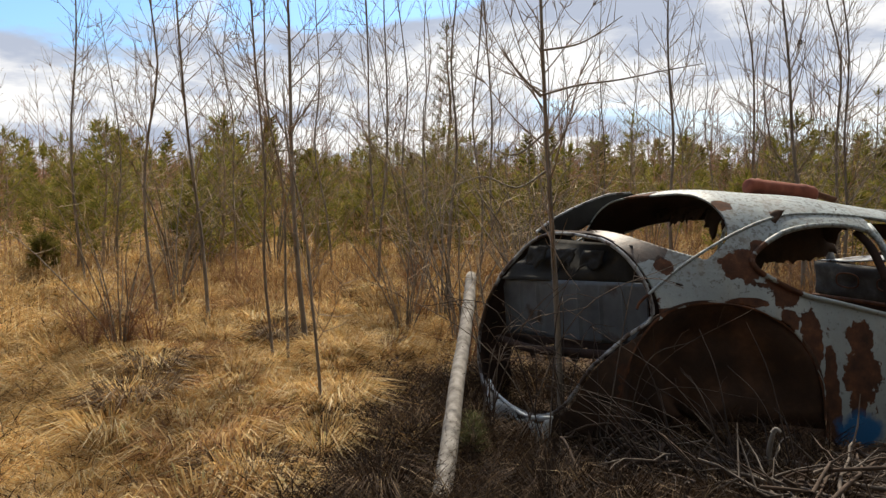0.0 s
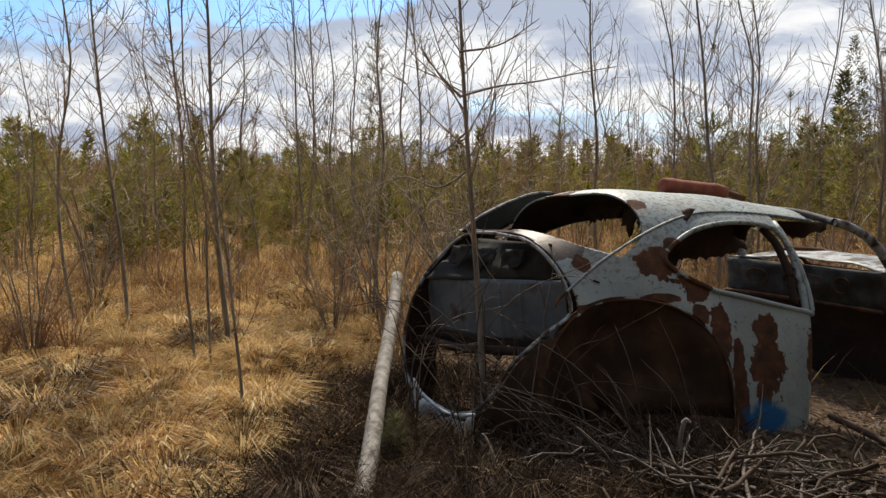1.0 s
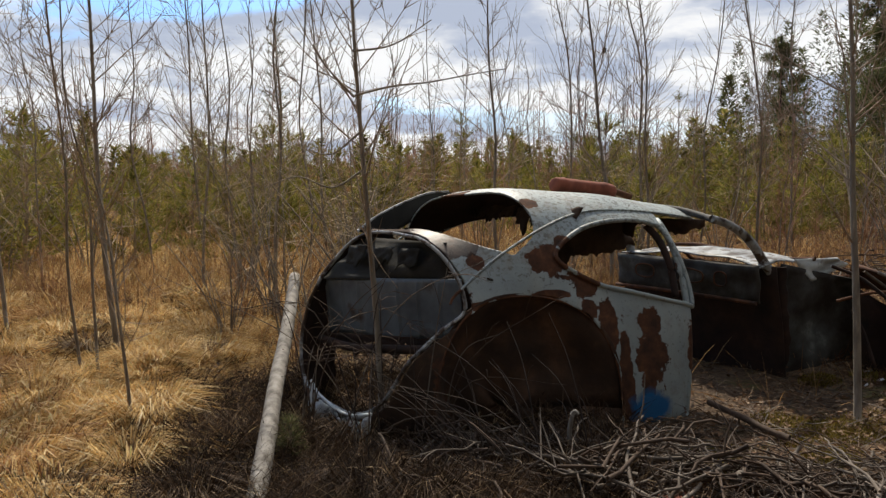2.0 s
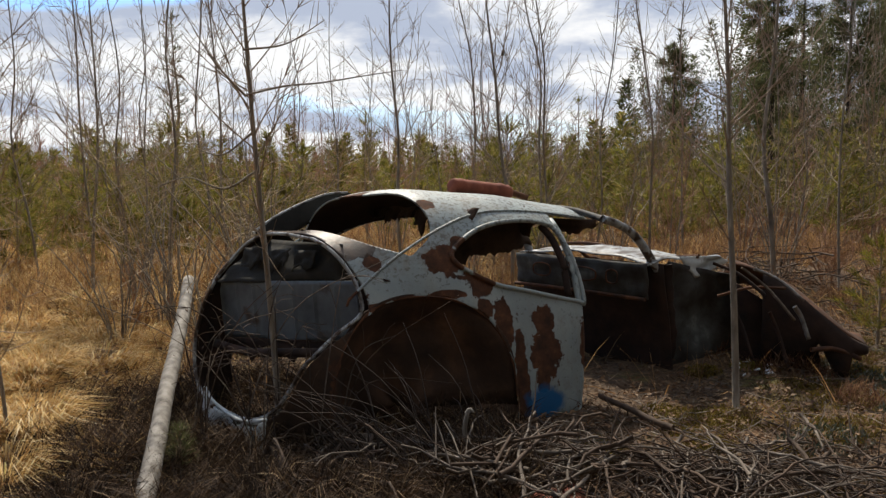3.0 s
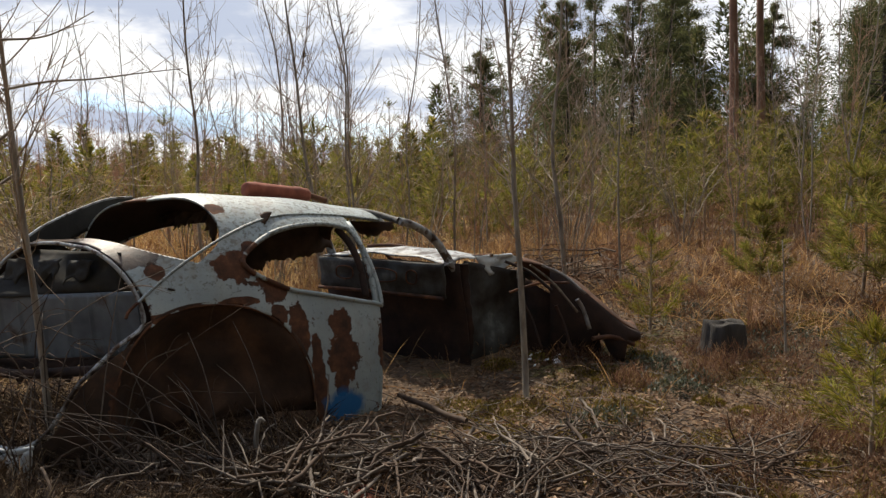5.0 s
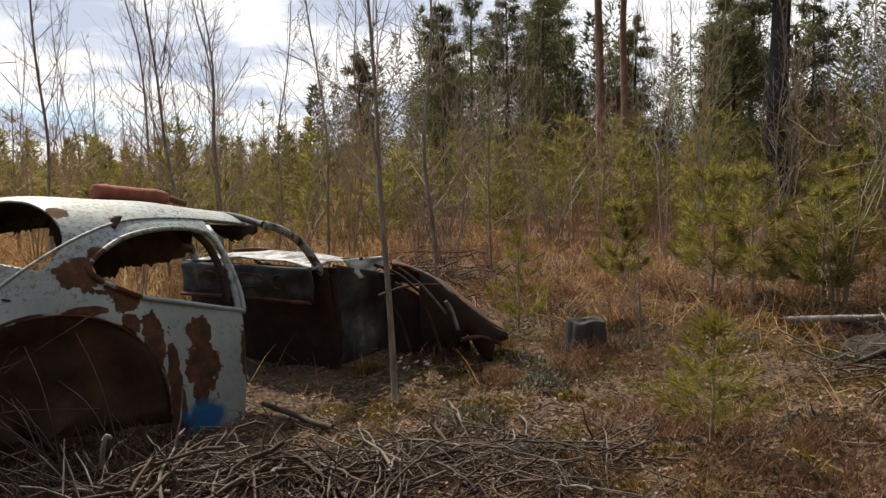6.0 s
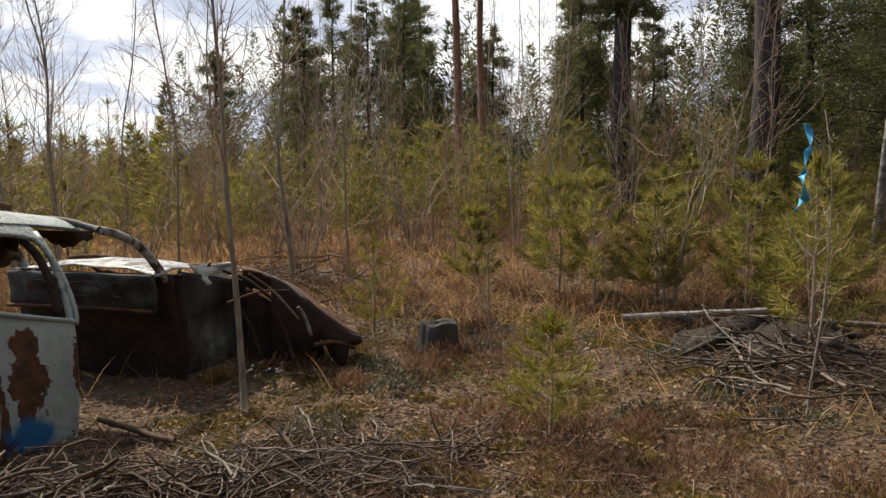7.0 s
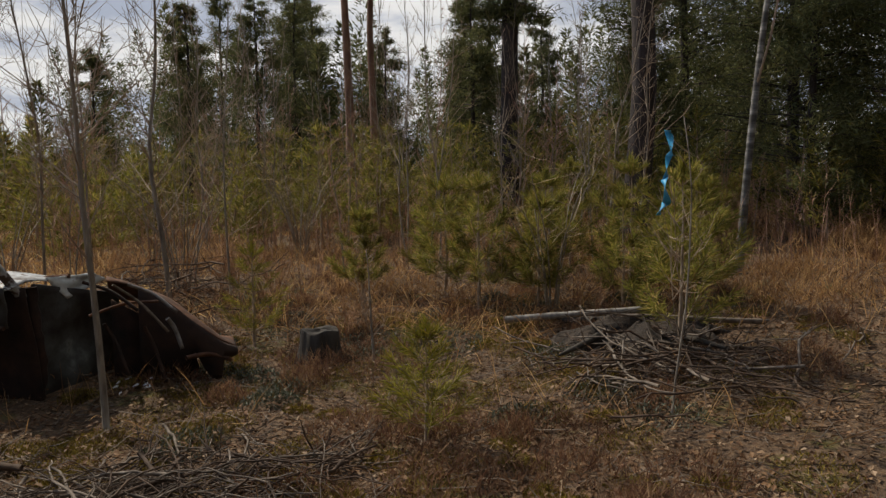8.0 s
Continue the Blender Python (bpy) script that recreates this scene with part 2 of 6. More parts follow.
M_RED_RUST = simple("red_rust", [(0.3, (0.16, 0.04, 0.022)), (0.6, (0.27, 0.075, 0.04)), (0.8, (0.33, 0.12, 0.07))], 12, 0.85, 0, 0.4, 0.003)
M_GREY_PANEL = simple("grey_blue_paint", [(0.3, (0.05, 0.066, 0.088)), (0.58, (0.12, 0.15, 0.185)), (0.68, (0.05, 0.034, 0.025))], 4, 0.6, 0, 0.4, 0.003)
M_GREY_RUSTY = simple("flaking_grey_paint", [(0.36, (0.02, 0.014, 0.011)), (0.48, (0.045, 0.042, 0.038)), (0.58, (0.075, 0.08, 0.076)), (0.66, (0.15, 0.16, 0.155)), (0.72, (0.05, 0.030, 0.021))], 4.5, 0.75, 0, 0.6, 0.006)
M_PALE = simple("chalky_white_paint", [(0.35, (0.40, 0.43, 0.45)), (0.6, (0.62, 0.66, 0.67)), (0.72, (0.16, 0.09, 0.05))], 8, 0.55, 0, 0.4, 0.003)
M_COWL = simple("patchy_white_paint", [(0.42, (0.045, 0.028, 0.02)), (0.47, (0.20, 0.20, 0.20)), (0.58, (0.42, 0.45, 0.47)), (0.62, (0.08, 0.05, 0.034))], 6, 0.55, 0, 0.5, 0.004)
# near-black that paints the engine bay's shade onto its sheets
M_SHADE_BLACK = simple("shade_black_sheet", [(0.3, (0.008, 0.008, 0.007)), (0.6, (0.022, 0.021, 0.018)), (0.8, (0.055, 0.045, 0.034))], 8, 0.9, 0, 0.6, 0.006)
M_LINING = simple("brown_roof_lining", [(0.3, (0.035, 0.022, 0.015)), (0.6, (0.085, 0.052, 0.034)), (0.8, (0.14, 0.09, 0.06))], 6, 0.95, 0, 0.5, 0.006)
M_STEEL = simple("bare_steel", [(0.3, (0.12, 0.10, 0.09)), (0.7, (0.32, 0.31, 0.30))], 20, 0.5, 0.6, 0.4, 0.002)
M_BARK = simple("sapling_bark", [(0.3, (0.12, 0.095, 0.075)), (0.6, (0.29, 0.25, 0.20)), (0.8, (0.52, 0.47, 0.40))], 22, 0.85, 0, 0.5, 0.003, (1, 1, 0.25))
M_TWIG = simple("twig_bark", [(0.3, (0.20, 0.145, 0.10)), (0.7, (0.42, 0.325, 0.24))], 9, 0.85, 0, 0)
M_PURPLE = simple("reddish_twig_bark", [(0.3, (0.31, 0.165, 0.115)), (0.7, (0.50, 0.31, 0.225))], 4, 0.85, 0, 0)
M_BUSH = simple("rusty_twig_bark", [(0.3, (0.22, 0.115, 0.06)), (0.7, (0.46, 0.27, 0.15))], 6, 0.85, 0, 0)
M_STRAWTWIG = simple("straw_twig_bark", [(0.3, (0.34, 0.25, 0.15)), (0.7, (0.60, 0.47, 0.31))], 6, 0.85, 0, 0)
M_PINE_BARK = simple("pine_bark", [(0.3, (0.016, 0.012, 0.011)), (0.55, (0.042, 0.031, 0.029)), (0.8, (0.08, 0.062, 0.057))], 9, 0.9, 0, 0.9, 0.02, (1, 1, 0.3))
M_RED_BARK = simple("red_pine_bark", [(0.3, (0.14, 0.075, 0.05)), (0.7, (0.30, 0.17, 0.11))], 9, 0.9, 0, 0.8, 0.02, (1, 1, 0.3))
M_BIRCH = simple("birch_bark", [(0.40, (0.05, 0.046, 0.042)), (0.52, (0.13, 0.125, 0.115)), (0.64, (0.30, 0.29, 0.27))], 4, 0.75, 0, 0.4, 0.004, (0.6, 0.6, 2.5))
M_POLE = simple("peeled_wood", [(0.32, (0.09, 0.075, 0.06)), (0.52, (0.25, 0.225, 0.195)), (0.8, (0.42, 0.39, 0.35))], 6, 0.8, 0, 0.6, 0.004, (3, 3, 0.6))
M_DEAD = simple("grey_dead_wood", [(0.3, (0.06, 0.044, 0.033)), (0.6, (0.17, 0.135, 0.105)), (0.8, (0.38, 0.33, 0.28))], 14, 0.85, 0, 0.5, 0.003)
M_DEAD_DARK = simple("brown_dead_wood", [(0.3, (0.03, 0.019, 0.013)), (0.7, (0.115, 0.072, 0.046))], 14, 0.9, 0, 0.5, 0.004)
M_CANE = simple("dark_cane_bark", [(0.3, (0.018, 0.012, 0.009)), (0.7, (0.065, 0.042, 0.030))], 14, 0.9, 0, 0)
M_STUMP = simple("weathered_stump", [(0.3, (0.020, 0.017, 0.013)), (0.6, (0.052, 0.043, 0.034)), (0.8, (0.12, 0.10, 0.082))], 8, 0.9, 0, 0.9, 0.012, (2, 2, 0.4))
M_MOUND = simple("rotten_wood", [(0.3, (0.012, 0.009, 0.007)), (0.55, (0.04, 0.028, 0.020)), (0.8, (0.10, 0.075, 0.055))], 6, 0.95, 0, 1.0, 0.03, (2, 2, 0.6))
M_RIBBON = simple("blue_ribbon", [(0.3, (0.02, 0.22, 0.42)), (0.7, (0.04, 0.36, 0.60))], 12, 0.5, 0, 0)
M_CONE = simple("dark_cone", [(0.3, (0.03, 0.025, 0.02)), (0.7, (0.06, 0.05, 0.04))], 20, 0.9, 0, 0)
M_PAPER = simple("pale_flakes", [(0.3, (0.4, 0.4, 0.42)), (0.7, (0.7, 0.7, 0.7))], 9, 0.7, 0, 0)
M_NEEDLE = leafy("pine_needles", [(0.0, (0.11, 0.118, 0.022)), (0.5, (0.22, 0.22, 0.046)), (0.85, (0.36, 0.31, 0.075)), (1.0, (0.46, 0.33, 0.14))], 0.7, 0.46)
M_NEEDLE_DARK = leafy("spruce_needles", [(0.0, (0.065, 0.078, 0.034)), (0.6, (0.13, 0.145, 0.058)), (1.0, (0.21, 0.20, 0.088))], 0.7, 0.42)
M_NEEDLE_YELLOW = leafy("young_pine_needles", [(0.0, (0.14, 0.15, 0.018)), (0.6, (0.27, 0.255, 0.035)), (1.0, (0.42, 0.35, 0.06))])
M_STRAW = leafy("dry_straw", [(0.0, (0.32, 0.185, 0.065)), (0.35, (0.62, 0.41, 0.165)), (0.7, (0.80, 0.60, 0.29)), (0.93, (0.85, 0.73, 0.47)), (1.0, (0.34, 0.31, 0.09))], 0.6, 0.5)
M_REED = leafy("rusty_sedge", [(0.0, (0.17, 0.09, 0.05)), (0.5, (0.42, 0.245, 0.11)), (1.0, (0.62, 0.43, 0.22))], 0.7, 0.5)
M_LITTER = leafy("fallen_leaves", [(0.0, (0.05, 0.027, 0.015)), (0.4, (0.14, 0.072, 0.035)), (0.75, (0.23, 0.135, 0.07)), (1.0, (0.34, 0.25, 0.17))], 0.7, 0.1)
# brown dead grass, with the shade by the car tail put into its colour
M_DEADGRASS_SHADED = leafy("shade_dark_dead_grass", [(0.0, (0.018, 0.011, 0.007)), (0.5, (0.048, 0.029, 0.017)), (0.86, (0.13, 0.08, 0.045)), (1.0, (0.38, 0.28, 0.17))], 0.8, 0.12)
M_OLDGRASS = leafy("old_grey_grass", [(0.0, (0.07, 0.045, 0.028)), (0.5, (0.17, 0.115, 0.07)), (0.9, (0.32, 0.24, 0.15)), (1.0, (0.5, 0.4, 0.27))], 0.8, 0.3)
M_MOSS = leafy("moss", [(0.0, (0.09, 0.07, 0.014)), (0.6, (0.21, 0.165, 0.028)), (1.0, (0.36, 0.26, 0.05))], 0.8, 0.2)
M_HEATH = leafy("heath_sprigs", [(0.0, (0.10, 0.05, 0.035)), (0.5, (0.20, 0.105, 0.065)), (1.0, (0.32, 0.21, 0.12))], 0.8, 0.35)
M_BERRY = leafy("grey_green_sprigs", [(0.0, (0.04, 0.055, 0.03)), (0.6, (0.12, 0.14, 0.10)), (1.0, (0.26, 0.27, 0.23))], 0.6, 0.1)


def ground_material():
    m, t, b = material("forest_floor", 0.95)
    tc = t.nodes.new("ShaderNodeTexCoord")
    sep = t.nodes.new("ShaderNodeSeparateXYZ")
    t.links.new(tc.outputs["Object"], sep.inputs[0])
    fine = noise_of(t, 26, 7, 0.7)
    mid = noise_of(t, 2.2, 5, 0.6)
    straw = colours(t, fine, [(0.3, (0.15, 0.085, 0.032)), (0.5, (0.34, 0.22, 0.09)), (0.72, (0.55, 0.39, 0.18))])
    duff = colours(t, fine, [(0.3, (0.035, 0.022, 0.014)), (0.5, (0.11, 0.066, 0.036)), (0.72, (0.24, 0.16, 0.09))])
    moss = colours(t, fine, [(0.3, (0.05, 0.045, 0.012)), (0.7, (0.16, 0.13, 0.03))])
    duff = blend(t, colours(t, mid, [(0.56, (0, 0, 0)), (0.66, (1, 1, 1))]), duff, moss)
    # the meadow lies to the west of the wreck, the wood to the east
    side = mathn(t, "ADD", mathn(t, "MULTIPLY", mathn(t, "ADD", sep.outputs["X"], 1.0), -0.6), mathn(t, "MULTIPLY", mathn(t, "SUBTRACT", mid, 0.5), 1.6))
    c = blend(t, colours(t, side, [(0.25, (0, 0, 0)), (0.8, (1, 1, 1))]), duff, straw)
    t.links.new(c, b.inputs["Base Color"])
    bump(t, b, fine, 0.9, 0.03)
    return m


M_GROUND = ground_material()


# ---- mesh helpers ----
class Geo:
    """Vertices, triangles and quads gathered for one mesh."""

    def __init__(self):
        self.v, self.f3, self.f4, self.n = [], [], [], 0

    def add(self, v, f):
        v, f = np.asarray(v, float).reshape(-1, 3), np.asarray(f, int)
        (self.f3 if f.shape[1] == 3 else self.f4).append(f + self.n)
        self.v.append(v)
        self.n += len(v)
        return self

    def tube(self, pts, radii, k=6, cap=True):
        p = np.asarray(pts, float)
        n = len(p)
        r = np.broadcast_to(np.asarray(radii, float), (n,))
        d = np.gradient(p, axis=0)
        d /= np.maximum(np.linalg.norm(d, axis=1, keepdims=True), 1e-9)
        ref = np.where(np.abs(d[:, 2:3]) > 0.9, np.array([[1.0, 0, 0]]), np.array([[0, 0, 1.0]]))
        a = np.cross(d, ref)
        a /= np.maximum(np.linalg.norm(a, axis=1, keepdims=True), 1e-9)
        b = np.cross(d, a)
        w = np.arange(k) * 2 * np.pi / k
        ring = p[:, None] + r[:, None, None] * (np.cos(w)[None, :, None] * a[:, None] + np.sin(w)[None, :, None] * b[:, None])
        i, j = np.meshgrid(np.arange(n - 1), np.arange(k), indexing="ij")
        q = np.stack([i * k + j, i * k + (j + 1) % k, (i + 1) * k + (j + 1) % k, (i + 1) * k + j], -1).reshape(-1, 4)
        base = self.n
        self.add(ring, q)
        if cap and k > 3:
            for row in (0, n - 1):
                self.v.append(p[row][None])
                c = self.n
                self.n += 1
                ids = base + row * k + np.arange(k)
                self.f3.append(np.stack([ids, np.roll(ids, -1), np.full(k, c)], -1))
        return self

    def blades(self, base, way, side, length, width):
        """Thin bent triangles-and-quads: arrays of base, direction, side vector."""
        n = len(base)
        side = side * (width / 2)[:, None]
        mid = base + way * (length * 0.55)[:, None]
        tip = base + way * length[:, None]
        tip[:, 2] -= length * 0.12
        v = np.stack([base - side, base + side, mid + side * 0.8, mid - side * 0.8, tip], 1)
        o = np.arange(n)[:, None] * 5
        self.f4.append(self.n + o + np.array([[0, 1, 2, 3]]))
        self.f3.append(self.n + o + np.array([[3, 2, 4]]))
        self.v.append(v.reshape(-1, 3))
        self.n += 5 * n
        return self

    def needles(self, base, way, side, length, width):
        n = len(base)
        side = side * (width / 2)[:, None]
        v = np.stack([base - side, base + side, base + way * length[:, None]], 1)
        self.f3.append(self.n + np.arange(n)[:, None] * 3 + np.array([[0, 1, 2]]))
        self.v.append(v.reshape(-1, 3))
        self.n += 3 * n
        return self

    def sheet(self, grid):
        g = np.asarray(grid, float)
        a, b = g.shape[:2]
        i, j = np.meshgrid(np.arange(a - 1), np.arange(b - 1), indexing="ij")
        return self.add(g, np.stack([i * b + j, (i + 1) * b + j, (i + 1) * b + j + 1, i * b + j + 1], -1).reshape(-1, 4))

    def mesh(self, name, mat, smooth=False):
        me = bpy.data.meshes.new(name)
        v = np.concatenate(self.v)
        f3 = np.concatenate(self.f3) if self.f3 else np.zeros((0, 3), int)
        f4 = np.concatenate(self.f4) if self.f4 else np.zeros((0, 4), int)
        me.vertices.add(len(v))
        me.vertices.foreach_set("co", v.astype(np.float32).ravel())
        me.loops.add(f3.size + f4.size)
        me.loops.foreach_set("vertex_index", np.concatenate([f3.ravel(), f4.ravel()]).astype(np.int32))
        me.polygons.add(len(f3) + len(f4))
        me.polygons.foreach_set("loop_start", np.concatenate([np.arange(len(f3)) * 3, f3.size + np.arange(len(f4)) * 4]).astype(np.int32))
        me.polygons.foreach_set("loop_total", np.concatenate([np.full(len(f3), 3), np.full(len(f4), 4)]).astype(np.int32))
        me.polygons.foreach_set("use_smooth", np.full(len(f3) + len(f4), smooth))
        me.materials.append(mat)
        me.update(calc_edges=True)
        me.validate()
        return me


def part(name, geo, mat, parent=None, label="", smooth=True, solid=0.0):
    ob = new(name, geo.mesh(name, mat, smooth) if isinstance(geo, Geo) else geo)
    if parent is not None:
        ob.parent = parent
    if label:
        tagged(ob, label)
    if solid:
        s = ob.modifiers.new("thickness", "SOLIDIFY")
        s.thickness, s.offset = solid, -1
    return ob


def spline(pts, n, closed=False):
    """Catmull-Rom through a few points."""
    p = np.asarray(pts, float)
    m = len(p)
    if closed:
        q = np.vstack([p[-1], p, p[0], p[1]])
        seg = m
    else:
        q = np.vstack([2 * p[0] - p[1], p, 2 * p[-1] - p[-2]])
        seg = m - 1
    u = np.linspace(0, seg, n, endpoint=not closed)
    i = np.minimum(u.astype(int), seg - 1)
    t = (u - i)[:, None]
    a, b, c, d = q[i], q[i + 1], q[i + 2], q[i + 3]
    return 0.5 * (2 * b + (c - a) * t + (2 * a - 5 * b + 4 * c - d) * t**2 + (3 * b - a - 3 * c + d) * t**3)


# ---- ground ----
def height(x, y):
    x, y = np.asarray(x, float), np.asarray(y, float)
    d = np.hypot(x, y)
    east = 1 / (1 + np.exp(-np.clip((x - 0.35 * y - 2.2) / 1.2, -40, 40)))
    rise = (0.062 + 0.055 * east) * np.maximum(0, d - 4.8)
    rise = 1.22 * (1 - np.exp(-rise / 1.22))
    lumps = 0.03 * np.sin(2.1 * x + 1.3) * np.cos(1.7 * y) + 0.018 * np.sin(5.3 * x + 2.2 * y) + 0.012 * np.cos(7.7 * y - 3.1 * x)
    hum = np.maximum(0, np.sin(2.9 * x + 1.1 * np.sin(1.9 * y)) * np.sin(2.3 * y + 0.8 * np.sin(2.1 * x)))
    lumps = lumps + 0.12 * hum / (1 + np.exp((np.clip(x, -50, 50) + 1.2) / 0.3))
    return rise + lumps * np.minimum(1, d / 3) + 0.015


def spot(x, y, lift=0.0):
    return (x, y, float(height(x, y)) + lift)


def build_ground():
    r = np.concatenate([np.arange(0, 12, 0.12), np.geomspace(12, 2500, 60)])
    a = np.linspace(0, 2 * np.pi, 361)
    rr, aa = np.meshgrid(r, a, indexing="ij")
    x, y = rr * np.sin(aa), rr * np.cos(aa)
    g = Geo().sheet(np.stack([x, y, height(x, y)], -1))
    tagged(part("ground", g, M_GROUND), "forest clearing floor of dry straw, leaf litter and moss", "ground", kind="structure")


build_ground()

# ---- the wrecked car ----
# own axes: x forward from the rear axle, y to its left, z up from the sill
WRECK = pose(-0.842, 4.197, 0.02, 0, 0, 43)
wreck = tagged(new("wrecked_car"), "stripped rounded car body, white paint flaking to rust", "car")
wreck.matrix_world = WRECK
PIVOT = 0.5
# centre line of the body, apron to windscreen header: x, z
LINE = spline([(-0.62, -0.04), (-0.67, 0.12), (-0.71, 0.38), (-0.68, 0.62), (-0.56, 0.86), (-0.38, 1.02), (-0.20, 1.085), (-0.02, 1.14),
               (0.13, 1.22), (0.28, 1.285), (0.5, 1.32), (0.97, 1.285), (1.38, 1.245), (1.86, 1.16)], 400)


def blunt(ang, left):
    """How square the body's section is: round over the roof, blunt round the left of the tail."""
    k = np.clip((np.asarray(ang, float) - 90) / 26, 0, 1)
    return np.where(left, 3.55 + 1.15 * k, 2.35 + 0.1 * k)


def middle(x):
    """The wreck is bent: its tail has swung to the left."""
    k = np.clip((1.1 - np.asarray(x, float)) / 0.9, 0, 1)
    return 0.18 * k * k * (3 - 2 * k)



def section(x, z, left=False):
    """Half width, radius of the body and the fan angle for a place on its side view."""
    ang = np.where(x < PIVOT, np.degrees(np.arctan2(z, x - PIVOT)), 90.0)
    la = np.degrees(np.arctan2(LINE[:, 1], LINE[:, 0] - PIVOT))
    lr = np.hypot(LINE[:, 1], LINE[:, 0] - PIVOT)
    back = LINE[:, 0] < PIVOT
    order = np.argsort(la[back])
    fan = np.interp(ang, la[back][order], lr[back][order])
    top = np.interp(x, LINE[~back, 0], LINE[~back, 1])
    radius = np.where(x < PIVOT, fan, top)
    k = np.clip((ang - 90) / 45, 0, 1)
    return 0.80 - (0.06 if left else 0.12) * k * k * (3 - 2 * k), radius, ang


def side_y(x, z, left=False):
    """Half width of the body at a place on its side view."""
    x, z = np.asarray(x, float), np.asarray(z, float)
    w, radius, ang = section(x, z, left)
    n = blunt(ang, left)
    r = np.where(x < PIVOT, np.hypot(x - PIVOT, z), z)
    return w * np.maximum(1 - np.clip(np.abs(r) / radius, 0, 1) ** n, 0) ** (1 / n)


QUARTER = spline([(0.40, 0.945), (0.60, 1.08), (0.87, 1.128), (1.13, 1.105), (1.21, 1.02), (1.215, 0.66), (1.14, 0.65), (0.79, 0.738), (0.58, 0.80)], 72, True)
ARCH = (0.165, 0.10, 0.505, 0.640)
ARCH_POWER = 2.4                     # a little squarer than an ellipse


def poly_dist(px, pz, poly):
    """Signed distance to a closed outline, negative inside."""
    a, b = poly, np.roll(poly, -1, axis=0)
    best, inside = np.full(px.shape, 1e9), np.zeros(px.shape, bool)
    for (ax, az), (bx, bz) in zip(a, b):
        ex, ez = bx - ax, bz - az
        t = np.clip(((px - ax) * ex + (pz - az) * ez) / (ex * ex + ez * ez + 1e-12), 0, 1)
        best = np.minimum(best, np.hypot(px - ax - t * ex, pz - az - t * ez))
        if abs(ez) > 1e-9:
            inside ^= ((az > pz) != (bz > pz)) & (px < ax + ex * (pz - az) / ez)
    return np.where(inside, -best, best)


def lid_half(ang, left):
    """Half width of the engine opening, by the fan angle."""
    return np.where(left, 0.60 - 0.10 * np.clip((ang - 150) / 25, 0, 1) ** 2, 0.575 - 0.18 * np.clip((ang - 132) / 42, 0, 1) ** 1.3)


def holes(x, y, z, ang):
    """Below zero where the shell is open."""
    y = y - middle(x)
    ay = np.abs(y)
    flank = ay > 0.2
    g = np.where(flank, poly_dist(x, z, QUARTER), 1.0)
    arch = ((np.abs((x - ARCH[0]) / ARCH[2]) ** ARCH_POWER + np.abs((z - ARCH[1]) / ARCH[3]) ** ARCH_POWER) ** (1 / ARCH_POWER) - 1) * 0.6
    arch = arch + 0.010 * np.sin(23 * x + 5 * z) * np.sin(31 * z - 4 * x)
    g = np.minimum(g, np.where(flank & (z < 0.85), arch, 1.0))
    rear = np.where((x < 0.8) & (ang > 90.5), (((ay / (np.where(y < 0, 0.54, 0.72) - 0.016 * np.clip(ang - 108, 0, 14))) ** 4 + np.abs((ang - (109.4 + 7 * y)) / 12.0) ** 3.2) ** 0.28 - 1) * 0.17, 1.0)
    g = np.minimum(g, rear)
    half = lid_half(ang, y > 0)
    lid = np.where(ang > 100, (((ay / half) ** 6 + np.abs((ang - 149) / (25.6 - 4 * ay * ay)) ** 6) ** 0.1667 - 1) * 0.35, 1.0)
    g = np.minimum(g, lid)
    rail = 1.145 - 0.13 * (x - 1.4)
    edge = 1.10 + 0.13 * z
    door = np.maximum(edge - x, z - rail)
    return np.minimum(g, np.where(x > 0.9, door, 1.0))


